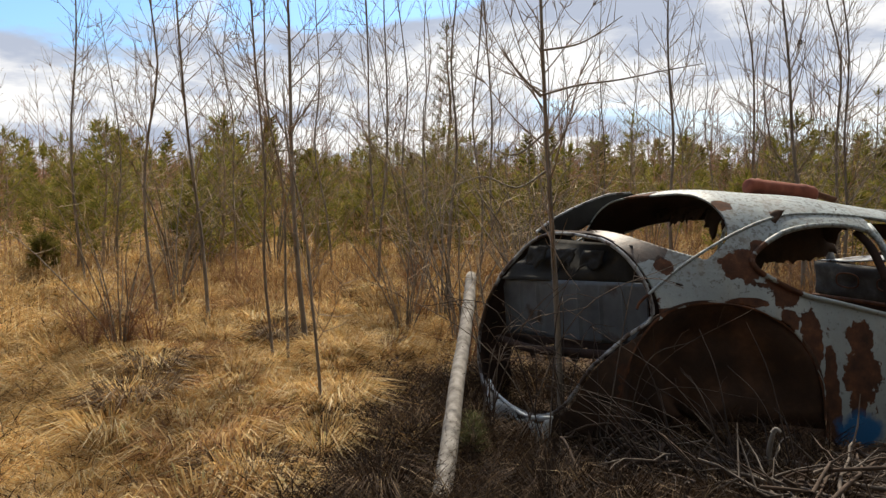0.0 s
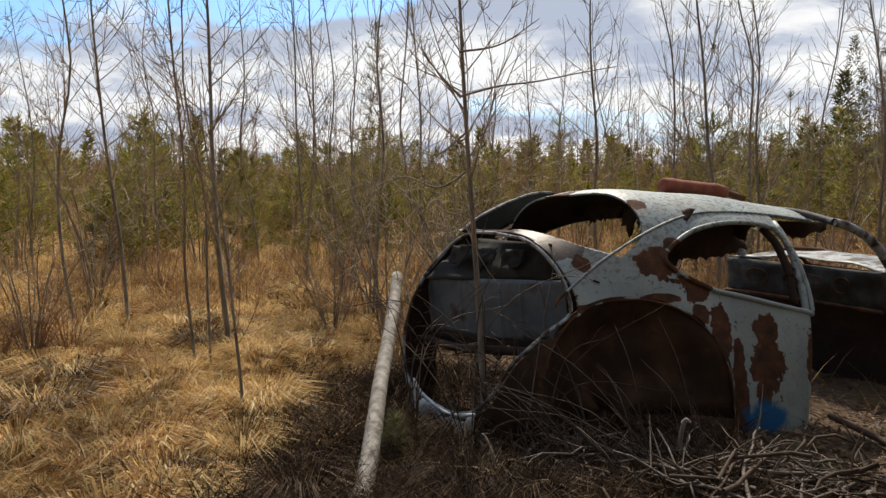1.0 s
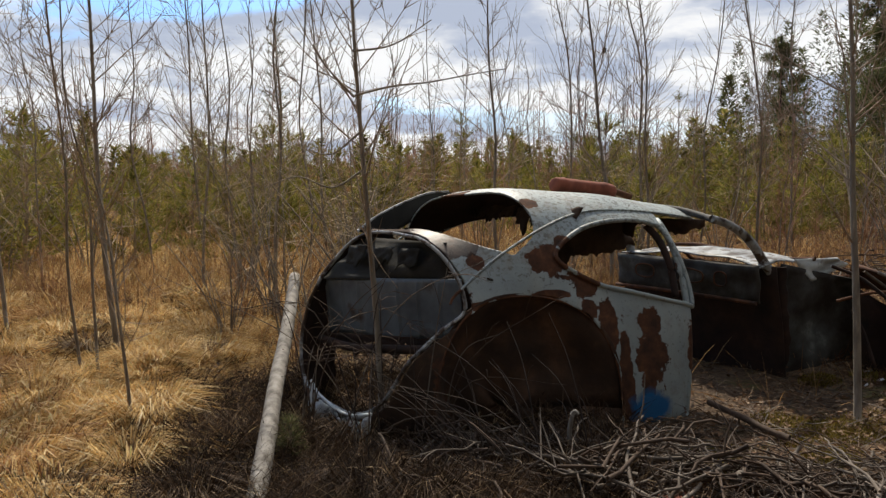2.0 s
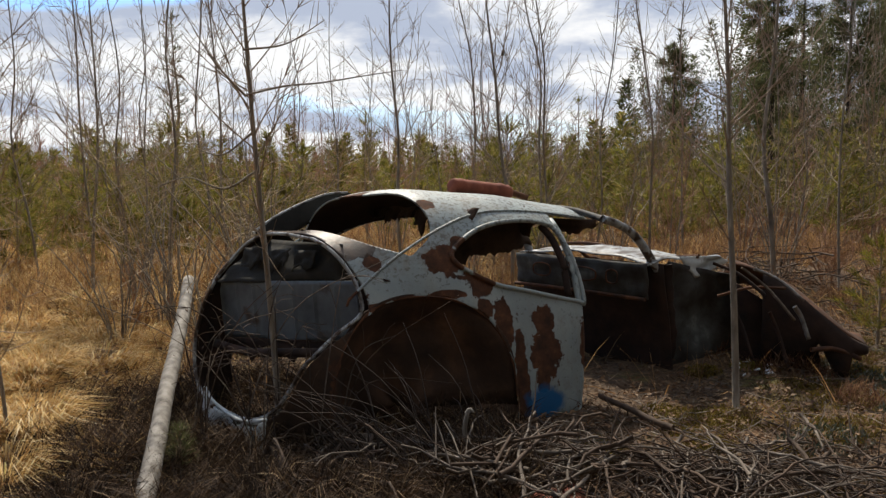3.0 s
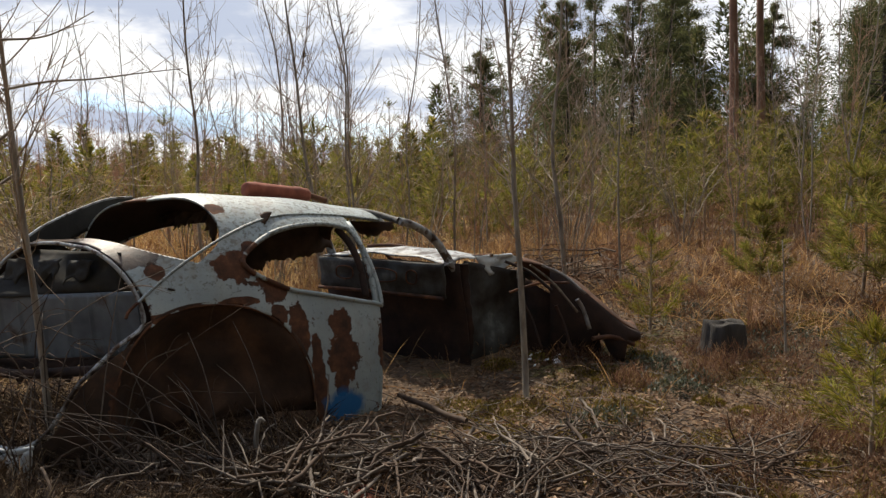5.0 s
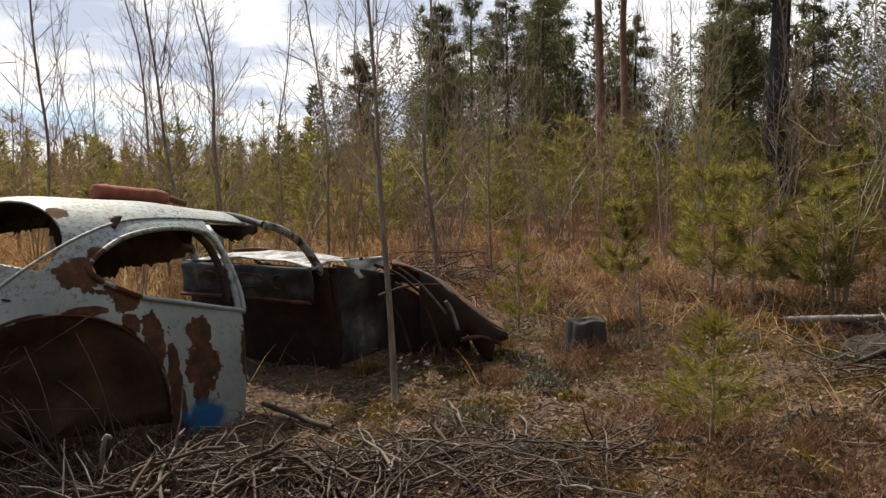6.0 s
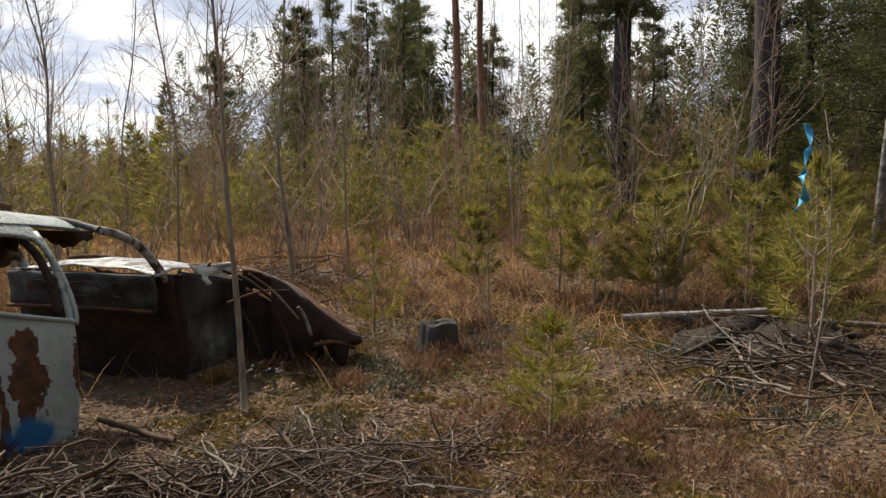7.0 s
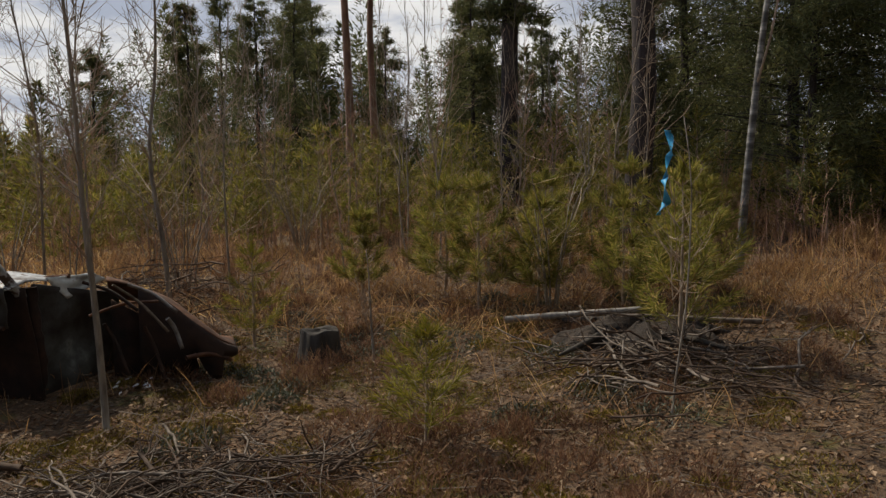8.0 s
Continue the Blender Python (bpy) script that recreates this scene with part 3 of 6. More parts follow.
def build_shell():
    fan = np.radians(np.linspace(182, 90, 132))
    ahead = np.linspace(PIVOT, 1.68, 100)[1:]
    a = np.linspace(0, np.pi, 211)
    rows, angs = [], []
    co, si = np.cos(a), np.sin(a)

    def ring(w, n, r):
        return -w * np.sign(co) * np.abs(co) ** (2 / n), r * np.abs(si) ** (2 / n)

    for th in fan:
        at = np.array(PIVOT + np.cos(th) - 1e-6), np.array(np.sin(th))
        (w0, radius, _), (w1, _, _) = section(*at), section(*at, True)
        left = co < 0
        y, r = ring(np.where(left, w1, w0), blunt(np.degrees(th), left), radius)
        rows.append(np.stack([PIVOT + r * np.cos(th), y, r * np.sin(th)], -1))
        angs.append(np.full(len(a), np.degrees(th)))
    for x in ahead:
        top = np.interp(x, LINE[:, 0][LINE[:, 0] > 0.4], LINE[:, 1][LINE[:, 0] > 0.4])
        y, r = ring(0.80, np.where(co < 0, 2.35 + 1.2 * np.clip((1.3 - x) / 0.8, 0, 1), 2.35), top)
        rows.append(np.stack([np.full(len(a), x), y, r], -1))
        angs.append(np.full(len(a), 90.0))
    P, A = np.array(rows), np.array(angs)
    P[..., 1] += middle(P[..., 0])
    # dents and slack panels
    P[..., 2] += 0.006 * np.sin(9 * P[..., 0] + 4 * P[..., 2]) * np.cos(7 * P[..., 1] + 1)
    P[..., 1] += 0.005 * np.sin(11 * P[..., 0] + 2) * np.sin(8 * P[..., 2])
    g = holes(P[..., 0], P[..., 1], P[..., 2], A)
    inside = g < 0
    near = np.zeros_like(inside)
    for di in (-1, 0, 1):
        for dj in (-1, 0, 1):
            near |= np.roll(~inside, (di, dj), axis=(0, 1))
    near &= inside
    # slide the innermost ring of points out to the true edge
    gi, gj = np.gradient(g)
    n2 = np.maximum(gi**2 + gj**2, 1e-9)
    si, sj = np.clip(-g * gi / n2, -1.6, 1.6), np.clip(-g * gj / n2, -1.6, 1.6)
    ii, jj = np.meshgrid(np.arange(P.shape[0]), np.arange(P.shape[1]), indexing="ij")
    u, v = np.clip(ii + si, 0, P.shape[0] - 1.001), np.clip(jj + sj, 0, P.shape[1] - 1.001)
    i0, j0 = u.astype(int), v.astype(int)
    fu, fv = (u - i0)[..., None], (v - j0)[..., None]
    Q = (1 - fu) * (1 - fv) * P[i0, j0] + fu * (1 - fv) * P[i0 + 1, j0] + (1 - fu) * fv * P[i0, j0 + 1] + fu * fv * P[i0 + 1, j0 + 1]
    moved = np.where(near[..., None], Q, P)
    geo = Geo()
    idx = np.arange(P.shape[0] * P.shape[1]).reshape(P.shape[:2])
    q = np.stack([idx[:-1, :-1], idx[1:, :-1], idx[1:, 1:], idx[:-1, 1:]], -1).reshape(-1, 4)
    keep = ~inside.ravel()[q].all(1)
    geo.add(moved, q[keep])
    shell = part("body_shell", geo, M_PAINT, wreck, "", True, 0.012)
    # inner faces take the rust with painted shade
    shell.data.materials.append(M_RUST_SHADED)
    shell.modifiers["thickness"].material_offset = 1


def rim(name, outline, sign, radius, mat, lift=0.004, closed=True):
    y = middle(outline[:, 0]) - sign * (side_y(outline[:, 0], outline[:, 1], sign < 0) + lift)
    p = np.stack([outline[:, 0], y, outline[:, 1]], -1)
    if closed:
        p = np.vstack([p, p[:2]])
    return part(name, Geo().tube(p, radius, 6), mat, wreck)


def arch_at(w, k=1.0):
    """A place on the outline of the wheel arch."""
    c, q = np.cos(w), np.sin(w)
    e = 2 / ARCH_POWER
    return ARCH[0] + ARCH[2] * k * np.sign(c) * np.abs(c) ** e, ARCH[1] + ARCH[3] * k * np.sign(q) * np.abs(q) ** e


def wheel_housing(sign):
    """Recessed, rusted inner wing behind the missing mudguard."""
    rings = []
    for k in np.linspace(1.03, 0, 15):
        w = np.linspace(0, 2 * np.pi, 61)
        x, z = arch_at(w, k)
        y0 = side_y(x, np.maximum(z, 0.0), sign < 0)
        x1, z1 = arch_at(w)
        y1 = side_y(x1, np.maximum(z1, 0.0), sign < 0)
        depth = 0.012 + 0.13 * min(1, (1.03 - k) / 0.30) ** 1.2 + 0.015 * np.sin(5 * w + 8 * k)
        y = np.minimum(y0, y1 + 0.05) * 0.5 + y1 * 0.5 - depth
        rings.append(np.stack([x, middle(x) - sign * y, z], -1))
    part("wheel_housing", Geo().sheet(rings), M_HOUSING, wreck, "recessed wheel housing, brown with rust", True, 0.006)


def curved_panel(corners, nx, ny, bulge=0.0, wob=0.0, seed=1):
    """Sheet between four corners (a, b along the first edge; d, c along the last), bulged along its normal."""
    a, b, c, d = (np.array(p, float) for p in corners)
    u, v = np.meshgrid(np.linspace(0, 1, nx), np.linspace(0, 1, ny), indexing="ij")
    u, v = u[..., None], v[..., None]
    p = (1 - u) * (1 - v) * a + u * (1 - v) * b + u * v * c + (1 - u) * v * d
    nrm = np.cross(b - a, d - a)
    nrm /= np.linalg.norm(nrm)
    ph = seed * 1.7
    wave = wob * (np.sin(7 * u + ph) * np.cos(9 * v + ph) + 0.5 * np.sin(17 * u * v + ph))
    return p + nrm * (bulge * 4 * u * (1 - u) * v * (1 - v) ** 0.5 + wave)


build_shell()
for s in (1, -1):
    rim("window_rim", QUARTER, s, 0.015, M_PAINT)
    if s > 0:
        wheel_housing(s)
    rail = spline([(-0.22, 0.72), (-0.17, 0.775), (0.08, 0.935), (0.39, 1.095), (0.69, 1.178), (0.97, 1.186), (1.22, 1.168), (1.42, 1.146), (1.64, 1.118)], 60)
    rim("drip_rail", rail, s, 0.008, M_PAINT, 0.002, False)
    flange = np.stack(arch_at(np.linspace(0.05, 3.0, 50)), -1)
    rim("wing_flange", flange, s, 0.007, M_RUST, -0.006, False)
    # front pillar with its foot
    pil = spline([(1.62, -s * 0.54, 1.118), (1.76, -s * 0.54, 1.085), (1.90, -s * 0.55, 1.025), (2.02, -s * 0.56, 0.935), (2.10, -s * 0.58, 0.83), (2.18, -s * 0.61, 0.72)], 24)
    part("windscreen_pillar", Geo().tube(pil, np.linspace(0.026, 0.034, 24), 8), M_COWL, wreck)
    post = spline([(2.22, -s * 0.63, 0.78), (2.23, -s * 0.65, 0.5), (2.26, -s * 0.66, 0.25), (2.24, -s * 0.64, 0.02)], 16)
    part("hinge_post", Geo().tube(post, np.linspace(0.045, 0.03, 16) * (1 + 0.2 * np.sin(np.arange(16) * 2.3)), 6), M_RUST_SHADED, wreck)
    sill = spline([(0.70, -s * 0.76, -0.03), (1.1, -s * 0.76, -0.04), (1.7, -s * 0.74, -0.05), (2.2, -s * 0.70, -0.06)], 18)
    part("sill", Geo().tube(sill, 0.045, 8), M_RUST_SHADED, wreck)
    # edge of the centre pillar
    zz = np.linspace(0.0, 1.12, 24)
    post = np.stack([1.10 + 0.13 * zz, middle(1.1 + 0 * zz) - s * (side_y(1.10 + 0.13 * zz, zz) - 0.014), zz], -1)
    part("centre_pillar_edge", Geo().tube(post, 0.019, 8), M_PAINT, wreck)


def lid_edge():
    """Folded lip round the engine opening."""
    w = np.linspace(0, 2 * np.pi, 90)
    out = []
    for t in w:
        cy, sv = math.cos(t), math.sin(t)
        y = 0.55 * math.copysign(abs(cy) ** 0.4, cy)
        ang = 149 + (25.2 - 4 * y * y) * math.copysign(abs(sv) ** 0.4, sv)
        y = float(lid_half(ang, cy > 0) - 0.015) * math.copysign(abs(cy) ** 0.4, cy)
        th = radians(ang)
        wid, radius, _ = section(np.array(PIVOT + math.cos(th) - 1e-6), np.array(math.sin(th)), y > 0)
        n = float(blunt(ang, y > 0))
        r = float(radius) * (1 - (abs(y) / float(wid)) ** n) ** (1 / n) - 0.012
        x = PIVOT + r * math.cos(th)
        out.append((x, y + float(middle(x)), r * math.sin(th)))
    return np.array(out)


part("engine_opening_lip", Geo().tube(lid_edge(), 0.011, 6), M_COWL, wreck)


def ribbed_bulkhead():
    """Blue-grey pressed panel behind the engine space, standing askew in the bent tail."""
    u, v = np.meshgrid(np.linspace(0, 1, 150), np.linspace(0, 1, 14), indexing="ij")
    y = 0.77 - 1.06 * u
    x = -0.43 + 0.34 * u - 0.03 * v + 0.10 * np.maximum(0, 0.28 - u) - 0.011 * (np.abs(np.sin(u * 22)) < 0.16) * (v > 0.06) * (v < 0.9)
    z = (0.41 + 0.09 * u) + (0.36 - 0.02 * u) * v + 0.01 * np.sin(9 * u) * (1 - v)
    return Geo().sheet(np.stack([x, y, z], -1))


def ragged(grid, depth, seed):
    """Tears the last edge of a sheet: its points are drawn back unevenly."""
    r = np.random.default_rng(seed)
    g = np.array(grid)
    n = g.shape[0]
    bite = np.interp(np.arange(n), np.linspace(0, n - 1, max(4, n // 3)), r.random(max(4, n // 3))) * depth + r.random(n) * depth * 0.3
    k = np.linspace(0, 1, g.shape[1])[None, :, None] * (1 - bite[:, None, None])
    return g[:, :1] + (g[:, -1:] - g[:, :1]) * k + (g - (g[:, :1] + (g[:, -1:] - g[:, :1]) * np.linspace(0, 1, g.shape[1])[None, :, None])) * (1 - bite[:, None, None])


part("engine_bulkhead", ribbed_bulkhead(), M_GREY_PANEL, wreck, "ribbed blue-grey engine bulkhead", True, 0.008)
part("parcel_shelf", Geo().sheet(curved_panel([(0.01, -0.36, 0.84), (0.01, 0.70, 0.84), (0.50, 0.72, 0.62), (0.50, -0.40, 0.62)], 16, 10, 0.03, 0.006)), M_RUST_SHADED, wreck, "", True, 0.008)
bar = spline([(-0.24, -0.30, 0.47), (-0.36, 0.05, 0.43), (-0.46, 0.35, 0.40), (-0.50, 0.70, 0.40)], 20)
part("cross_member", Geo().tube(bar, 0.026, 8), M_RUST_SHADED, wreck)
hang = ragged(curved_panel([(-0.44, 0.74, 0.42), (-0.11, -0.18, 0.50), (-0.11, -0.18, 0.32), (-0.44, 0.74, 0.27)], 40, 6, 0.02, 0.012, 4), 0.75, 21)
part("torn_engine_tray", Geo().sheet(hang), M_RUST_SHADED, wreck, "", True, 0.006)
lip = spline([(-0.66, 0.50, 0.20), (-0.665, 0.38, 0.15), (-0.67, 0.10, 0.12), (-0.665, -0.10, 0.14), (-0.645, -0.24, 0.18)], 36)
part("valance_lip", Geo().tube(lip, (0.013 + 0.003 * np.sin(np.arange(36) * 0.5)) * np.linspace(0.6, 1, 36), 8), M_PALE, wreck, "dented pale lip of the rear valance")
skirt = np.stack([lip + np.array([-0.02 * math.sin(2.6 * k), 0.04 * k * (0.2 - 0), -0.02 - 0.30 * k]) + 0.012 * np.sin(np.arange(36)[:, None] * [0.9, 0, 0.6] + 6 * k) for k in np.linspace(0, 1, 12)], 1)
part("rear_valance", Geo().sheet(ragged(skirt, 0.45, 22)), M_PALE, wreck, "crumpled rear valance, white paint over rust", True, 0.006)
# added sheet that fills the bay's top with painted shade
shade_sheet = curved_panel([(-0.13, -0.16, 1.03), (-0.20, 0.70, 1.02), (-0.46, 0.76, 0.765), (-0.14, -0.19, 0.83)], 20, 12, 0.02, 0.016, 9)
part("bay_shade_sheet", Geo().sheet(shade_sheet), M_SHADE_BLACK, wreck, "", True, 0.006)
# hanging flaps, coloured with the same painted shade
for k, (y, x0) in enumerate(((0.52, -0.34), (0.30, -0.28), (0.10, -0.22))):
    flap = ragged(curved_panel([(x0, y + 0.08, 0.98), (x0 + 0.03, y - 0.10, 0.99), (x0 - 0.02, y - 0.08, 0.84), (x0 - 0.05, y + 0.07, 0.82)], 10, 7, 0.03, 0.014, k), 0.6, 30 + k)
    part("torn_insulation", Geo().sheet(flap), M_SHADE_BLACK, wreck, "", True, 0.005)
# far corner post of the back window: bare sheet darkened for shade, with a pale outer edge
edge = spline([(-0.17, 0.84, 1.05), (-0.02, 0.85, 1.14), (0.17, 0.85, 1.222), (0.37, 0.84, 1.287), (0.52, 0.80, 1.30)], 30)
inner = edge + np.array([0.17, -0.05, -0.09])
post = np.stack([edge + (inner - edge) * k + np.array([0, 0, 0.012 * math.sin(3.1 * k)]) for k in np.linspace(0, 1, 7)], 1)
part("back_window_post", Geo().sheet(ragged(post, 0.2, 25)), M_SHADE_BLACK, wreck, "", True, 0.008)
part("post_edge", Geo().tube(edge, 0.011, 6), M_COWL, wreck)

# windscreen header and what is left of the lining
head = spline([(1.62, -0.54, 1.118), (1.68, -0.25, 1.165), (1.69, 0.0, 1.18), (1.68, 0.25, 1.165), (1.62, 0.54, 1.118)], 24)
part("windscreen_header", Geo().tube(head, 0.022, 8), M_GREY_RUSTY, wreck)

curtain = ragged(curved_panel([(0.72, 0.10, 1.26), (1.66, 0.24, 1.15), (1.76, 0.22, 0.86), (0.90, 0.14, 0.78)], 44, 9, 0.03, 0.016, 6), 0.16, 26)
part("torn_lining", Geo().sheet(curtain), M_LINING, wreck, "brown roof lining hanging in a torn sheet", True, 0.004)
front = ragged(curved_panel([(1.60, -0.50, 1.11), (1.62, 0.48, 1.12), (1.66, 0.46, 0.93), (1.64, -0.46, 0.98)], 30, 7, 0.02, 0.014, 7), 0.8, 27)
part("torn_lining", Geo().sheet(front), M_LINING, wreck, "", True, 0.004)
post = np.array([(1.14, 1.09), (1.172, 1.0), (1.168, 0.85), (1.14, 0.68)])
post = spline(np.stack([post[:, 0], middle(post[:, 0]) - side_y(post[:, 0], post[:, 1]) + 0.045, post[:, 1]], -1), 20)
part("inner_window_flange", Geo().tube(post, 0.022, 6), M_RUST_SHADED, wreck)

# torn lining hanging below the back of the roof
for k, (y, ln) in enumerate(((-0.32, 0.10), (-0.18, 0.08), (-0.04, 0.12), (0.12, 0.16), (0.28, 0.09), (0.44, 0.13), (0.58, 0.08))):
    flap = curved_panel([(0.66, y - 0.08, 1.21), (0.66, y + 0.09, 1.20), (0.60, y + 0.05, 1.19 - ln), (0.60, y - 0.03, 1.17 - ln)], 8, 8, 0.02, 0.012, k)
    part("torn_lining", Geo().sheet(ragged(flap, 0.5, k)), M_LINING, wreck, "", True, 0.004)

# cowl, dashboard and front bulkhead
u, v = np.meshgrid(np.linspace(-0.62, 0.62, 30), np.linspace(0, 1, 10), indexing="ij")
part("cowl", Geo().sheet(np.stack([2.02 + 0.52 * v + 0.05 * (1 - (u / 0.62) ** 2), u, 0.79 + 0.045 * (1 - (u / 0.62) ** 2) + 0.02 * np.sin(3 * v) + 0.008 * np.sin(13 * u) * np.cos(8 * v)], -1)), M_COWL, wreck, "", True, 0.008)
dash = curved_panel([(2.03, -0.62, 0.55), (2.03, 0.62, 0.55), (2.01, 0.62, 0.80), (2.01, -0.62, 0.80)], 30, 8, -0.03, 0.008)
part("dashboard", Geo().sheet(dash), M_GREY_RUSTY, wreck, "stripped dark dashboard with empty dial holes", True, 0.01)
for y, rx in ((-0.34, 0.05), (-0.05, 0.15), (0.33, 0.09)):
    g = Geo()
    w = np.linspace(0, 2 * np.pi, 33)
    g.tube(np.stack([np.full(33, 1.985), y + rx * np.cos(w), 0.69 + 0.05 * np.sign(np.sin(w)) * np.abs(np.sin(w)) ** 0.6], -1), 0.006, 5, False)
    part("dial_hole", g, M_RUST, wreck)
part("dash_lip", Geo().tube(spline([(1.99, -0.62, 0.555), (1.96, 0.0, 0.565), (1.99, 0.62, 0.555)], 16), 0.014, 6), M_RUST, wreck)
# footwell front; its dark colour stands for the shade below the dashboard
part("toe_board", Geo().sheet(curved_panel([(2.24, -0.70, -0.06), (2.24, 0.70, -0.06), (2.14, 0.70, 0.79), (2.14, -0.66, 0.79)], 14, 10, 0.02, 0.008)), M_RUST_SHADED, wreck, "", True, 0.01)
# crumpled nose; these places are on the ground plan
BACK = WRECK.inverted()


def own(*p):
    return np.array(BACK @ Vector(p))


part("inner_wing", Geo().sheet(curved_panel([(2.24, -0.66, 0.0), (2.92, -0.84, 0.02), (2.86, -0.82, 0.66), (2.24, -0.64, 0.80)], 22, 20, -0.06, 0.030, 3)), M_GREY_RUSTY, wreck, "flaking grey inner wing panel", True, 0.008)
part("inner_wing", Geo().sheet(curved_panel([(2.24, 0.64, 0.0), (3.05, 0.55, 0.04), (3.0, 0.52, 0.60), (2.24, 0.62, 0.80)], 18, 12, 0.05, 0.014, 5)), M_RUST_SHADED, wreck, "", True, 0.008)
part("boot_floor", Geo().sheet(curved_panel([(2.24, -0.6, 0.25), (2.24, 0.6, 0.25), (3.1, 0.5, 0.10), (3.0, -0.85, 0.08)], 18, 14, 0.04, 0.02, 2)), M_RUST_SHADED, wreck, "", True, 0.01)
part("hood_corner", Geo().sheet(curved_panel([(2.32, -0.66, 0.83), (2.71, -0.74, 0.82), (2.83, -0.75, 0.77), (2.47, -0.70, 0.67)], 14, 10, 0.03, 0.010, 5)), M_PALE, wreck, "broken pale hood corner", True, 0.006)
wing_top = curved_panel([(2.50, -0.70, 0.80), (2.50, 0.55, 0.84), (3.0, 0.45, 0.62), (2.86, -0.74, 0.68)], 20, 12, 0.05, 0.03, 7)
part("boot_rim", Geo().tube(np.vstack([wing_top[:, 0], wing_top[-1], wing_top[::-1, -1]]), 0.016, 6), M_RUST, wreck)
g = np.zeros((30, 14, 3))
crest = spline([own(1.68, 5.30, 0.80), own(1.86, 5.24, 0.74), own(2.05, 5.16, 0.63), own(2.20, 5.07, 0.48), own(2.36, 5.01, 0.34), own(2.48, 5.02, 0.28)], 30)
away = np.array((BACK.to_3x3() @ Vector((0.25, 0.97, 0))))
for i, p in enumerate(crest):
    f = i / 29
    for j in range(14):
        k = j / 13
        g[i, j] = p + away * (0.36 * k) + np.array([0, 0, 0.05 * math.sin(2.4 * k) - (0.05 + 0.16 * (1 - f)) * k * k + 0.010 * math.sin(9 * f + 7 * k)])
part("front_wing", Geo().sheet(g), M_RUST, wreck, "crumpled rust-brown front wing", True, 0.008)
g = np.zeros((24, 8, 3))
for i in range(24):
    p, f = crest[i + 6], i / 23
    for j in range(8):
        k = j / 7
        low = 0.10 + 0.05 * math.sin(7 * f) if f < 0.75 else 0.20
        g[i, j] = p - away * (0.03 * math.sin(3 * k)) + np.array([0, 0, -k * max(p[2] - low, 0.03)]) * (0.35 + 0.65 * min(1, abs(math.sin(5.2 * f + 0.6)) + 0.25))
part("torn_wing_edge", Geo().sheet(g), M_RUST_SHADED, wreck, "", True, 0.006)
for a, b, r, mt in (((1.66, 5.05, 0.80), (1.98, 4.96, 0.46), 0.010, M_DEAD), ((1.78, 5.16, 0.78), (2.06, 5.02, 0.58), 0.012, M_STEEL), ((1.98, 4.97, 0.55), (2.06, 4.93, 0.34), 0.016, M_STEEL),
                    ((1.52, 5.10, 0.60), (1.95, 5.05, 0.66), 0.010, M_RUST), ((1.50, 5.15, 0.82), (1.80, 5.0, 0.62), 0.012, M_RUST_SHADED), ((2.1, 4.98, 0.26), (2.42, 4.98, 0.20), 0.018, M_RUST),
                    ((1.60, 5.05, 0.55), (1.72, 4.98, 0.20), 0.012, M_RUST_SHADED), ((1.85, 5.05, 0.50), (1.95, 4.95, 0.12), 0.014, M_RUST_SHADED)):
    a, b = own(*a), own(*b)
    m = (a + b) / 2 + np.array([0.02, 0.01, 0.03])
    part("bent_strut", Geo().tube(spline([a, m, b], 10), r, 6), mt, wreck)
# closes the wheel well in the rust with painted shade
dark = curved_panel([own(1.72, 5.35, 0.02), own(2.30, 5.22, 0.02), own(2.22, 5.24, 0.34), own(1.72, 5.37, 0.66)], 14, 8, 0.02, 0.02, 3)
part("wheel_well", Geo().sheet(dark), M_RUST_SHADED, wreck, "", True, 0.006)

# silencer lying on the roof
muffler = tagged(new("exhaust_silencer"), "rusty red cylindrical exhaust silencer lying on the car roof", "car part")
muffler.matrix_world = WRECK @ pose(0.90, 0.13, 1.340, 0, 2.5, 0)
L = np.array([0, 0.0, 0.02, 0.06, 0.075, 0.09, 0.25, 0.40, 0.43, 0.45, 0.47, 0.51, 0.53, 0.53])
R = np.array([0.001, 0.045, 0.052, 0.054, 0.058, 0.054, 0.054, 0.054, 0.058, 0.058, 0.054, 0.052, 0.045, 0.001])
part("drum", Geo().tube(np.stack([L, 0 * L, 0 * L - 0.05 * L], -1), R, 20, False), M_RED_RUST, muffler)
part("end_pipe", Geo().tube([(0.50, 0.0, -0.02), (0.57, -0.01, -0.03), (0.62, -0.03, -0.045), (0.66, -0.06, -0.06)], 0.022, 10), M_RUST, muffler)

# ---- saplings and trees ----
def bent_line(a, b, n, rng, wig):
    """A straight way with a few soft bends."""
    m = 6
    w = np.cumsum(rng.standard_normal((m, 3)) * wig * math.sqrt(n / m), axis=0)
    w -= np.linspace(0, 1, m)[:, None] * w[-1] + w[0] * (1 - np.linspace(0, 1, m)[:, None])
    w[:, 2] *= 0.2
    return np.linspace(a, b, n) + spline(w, n)


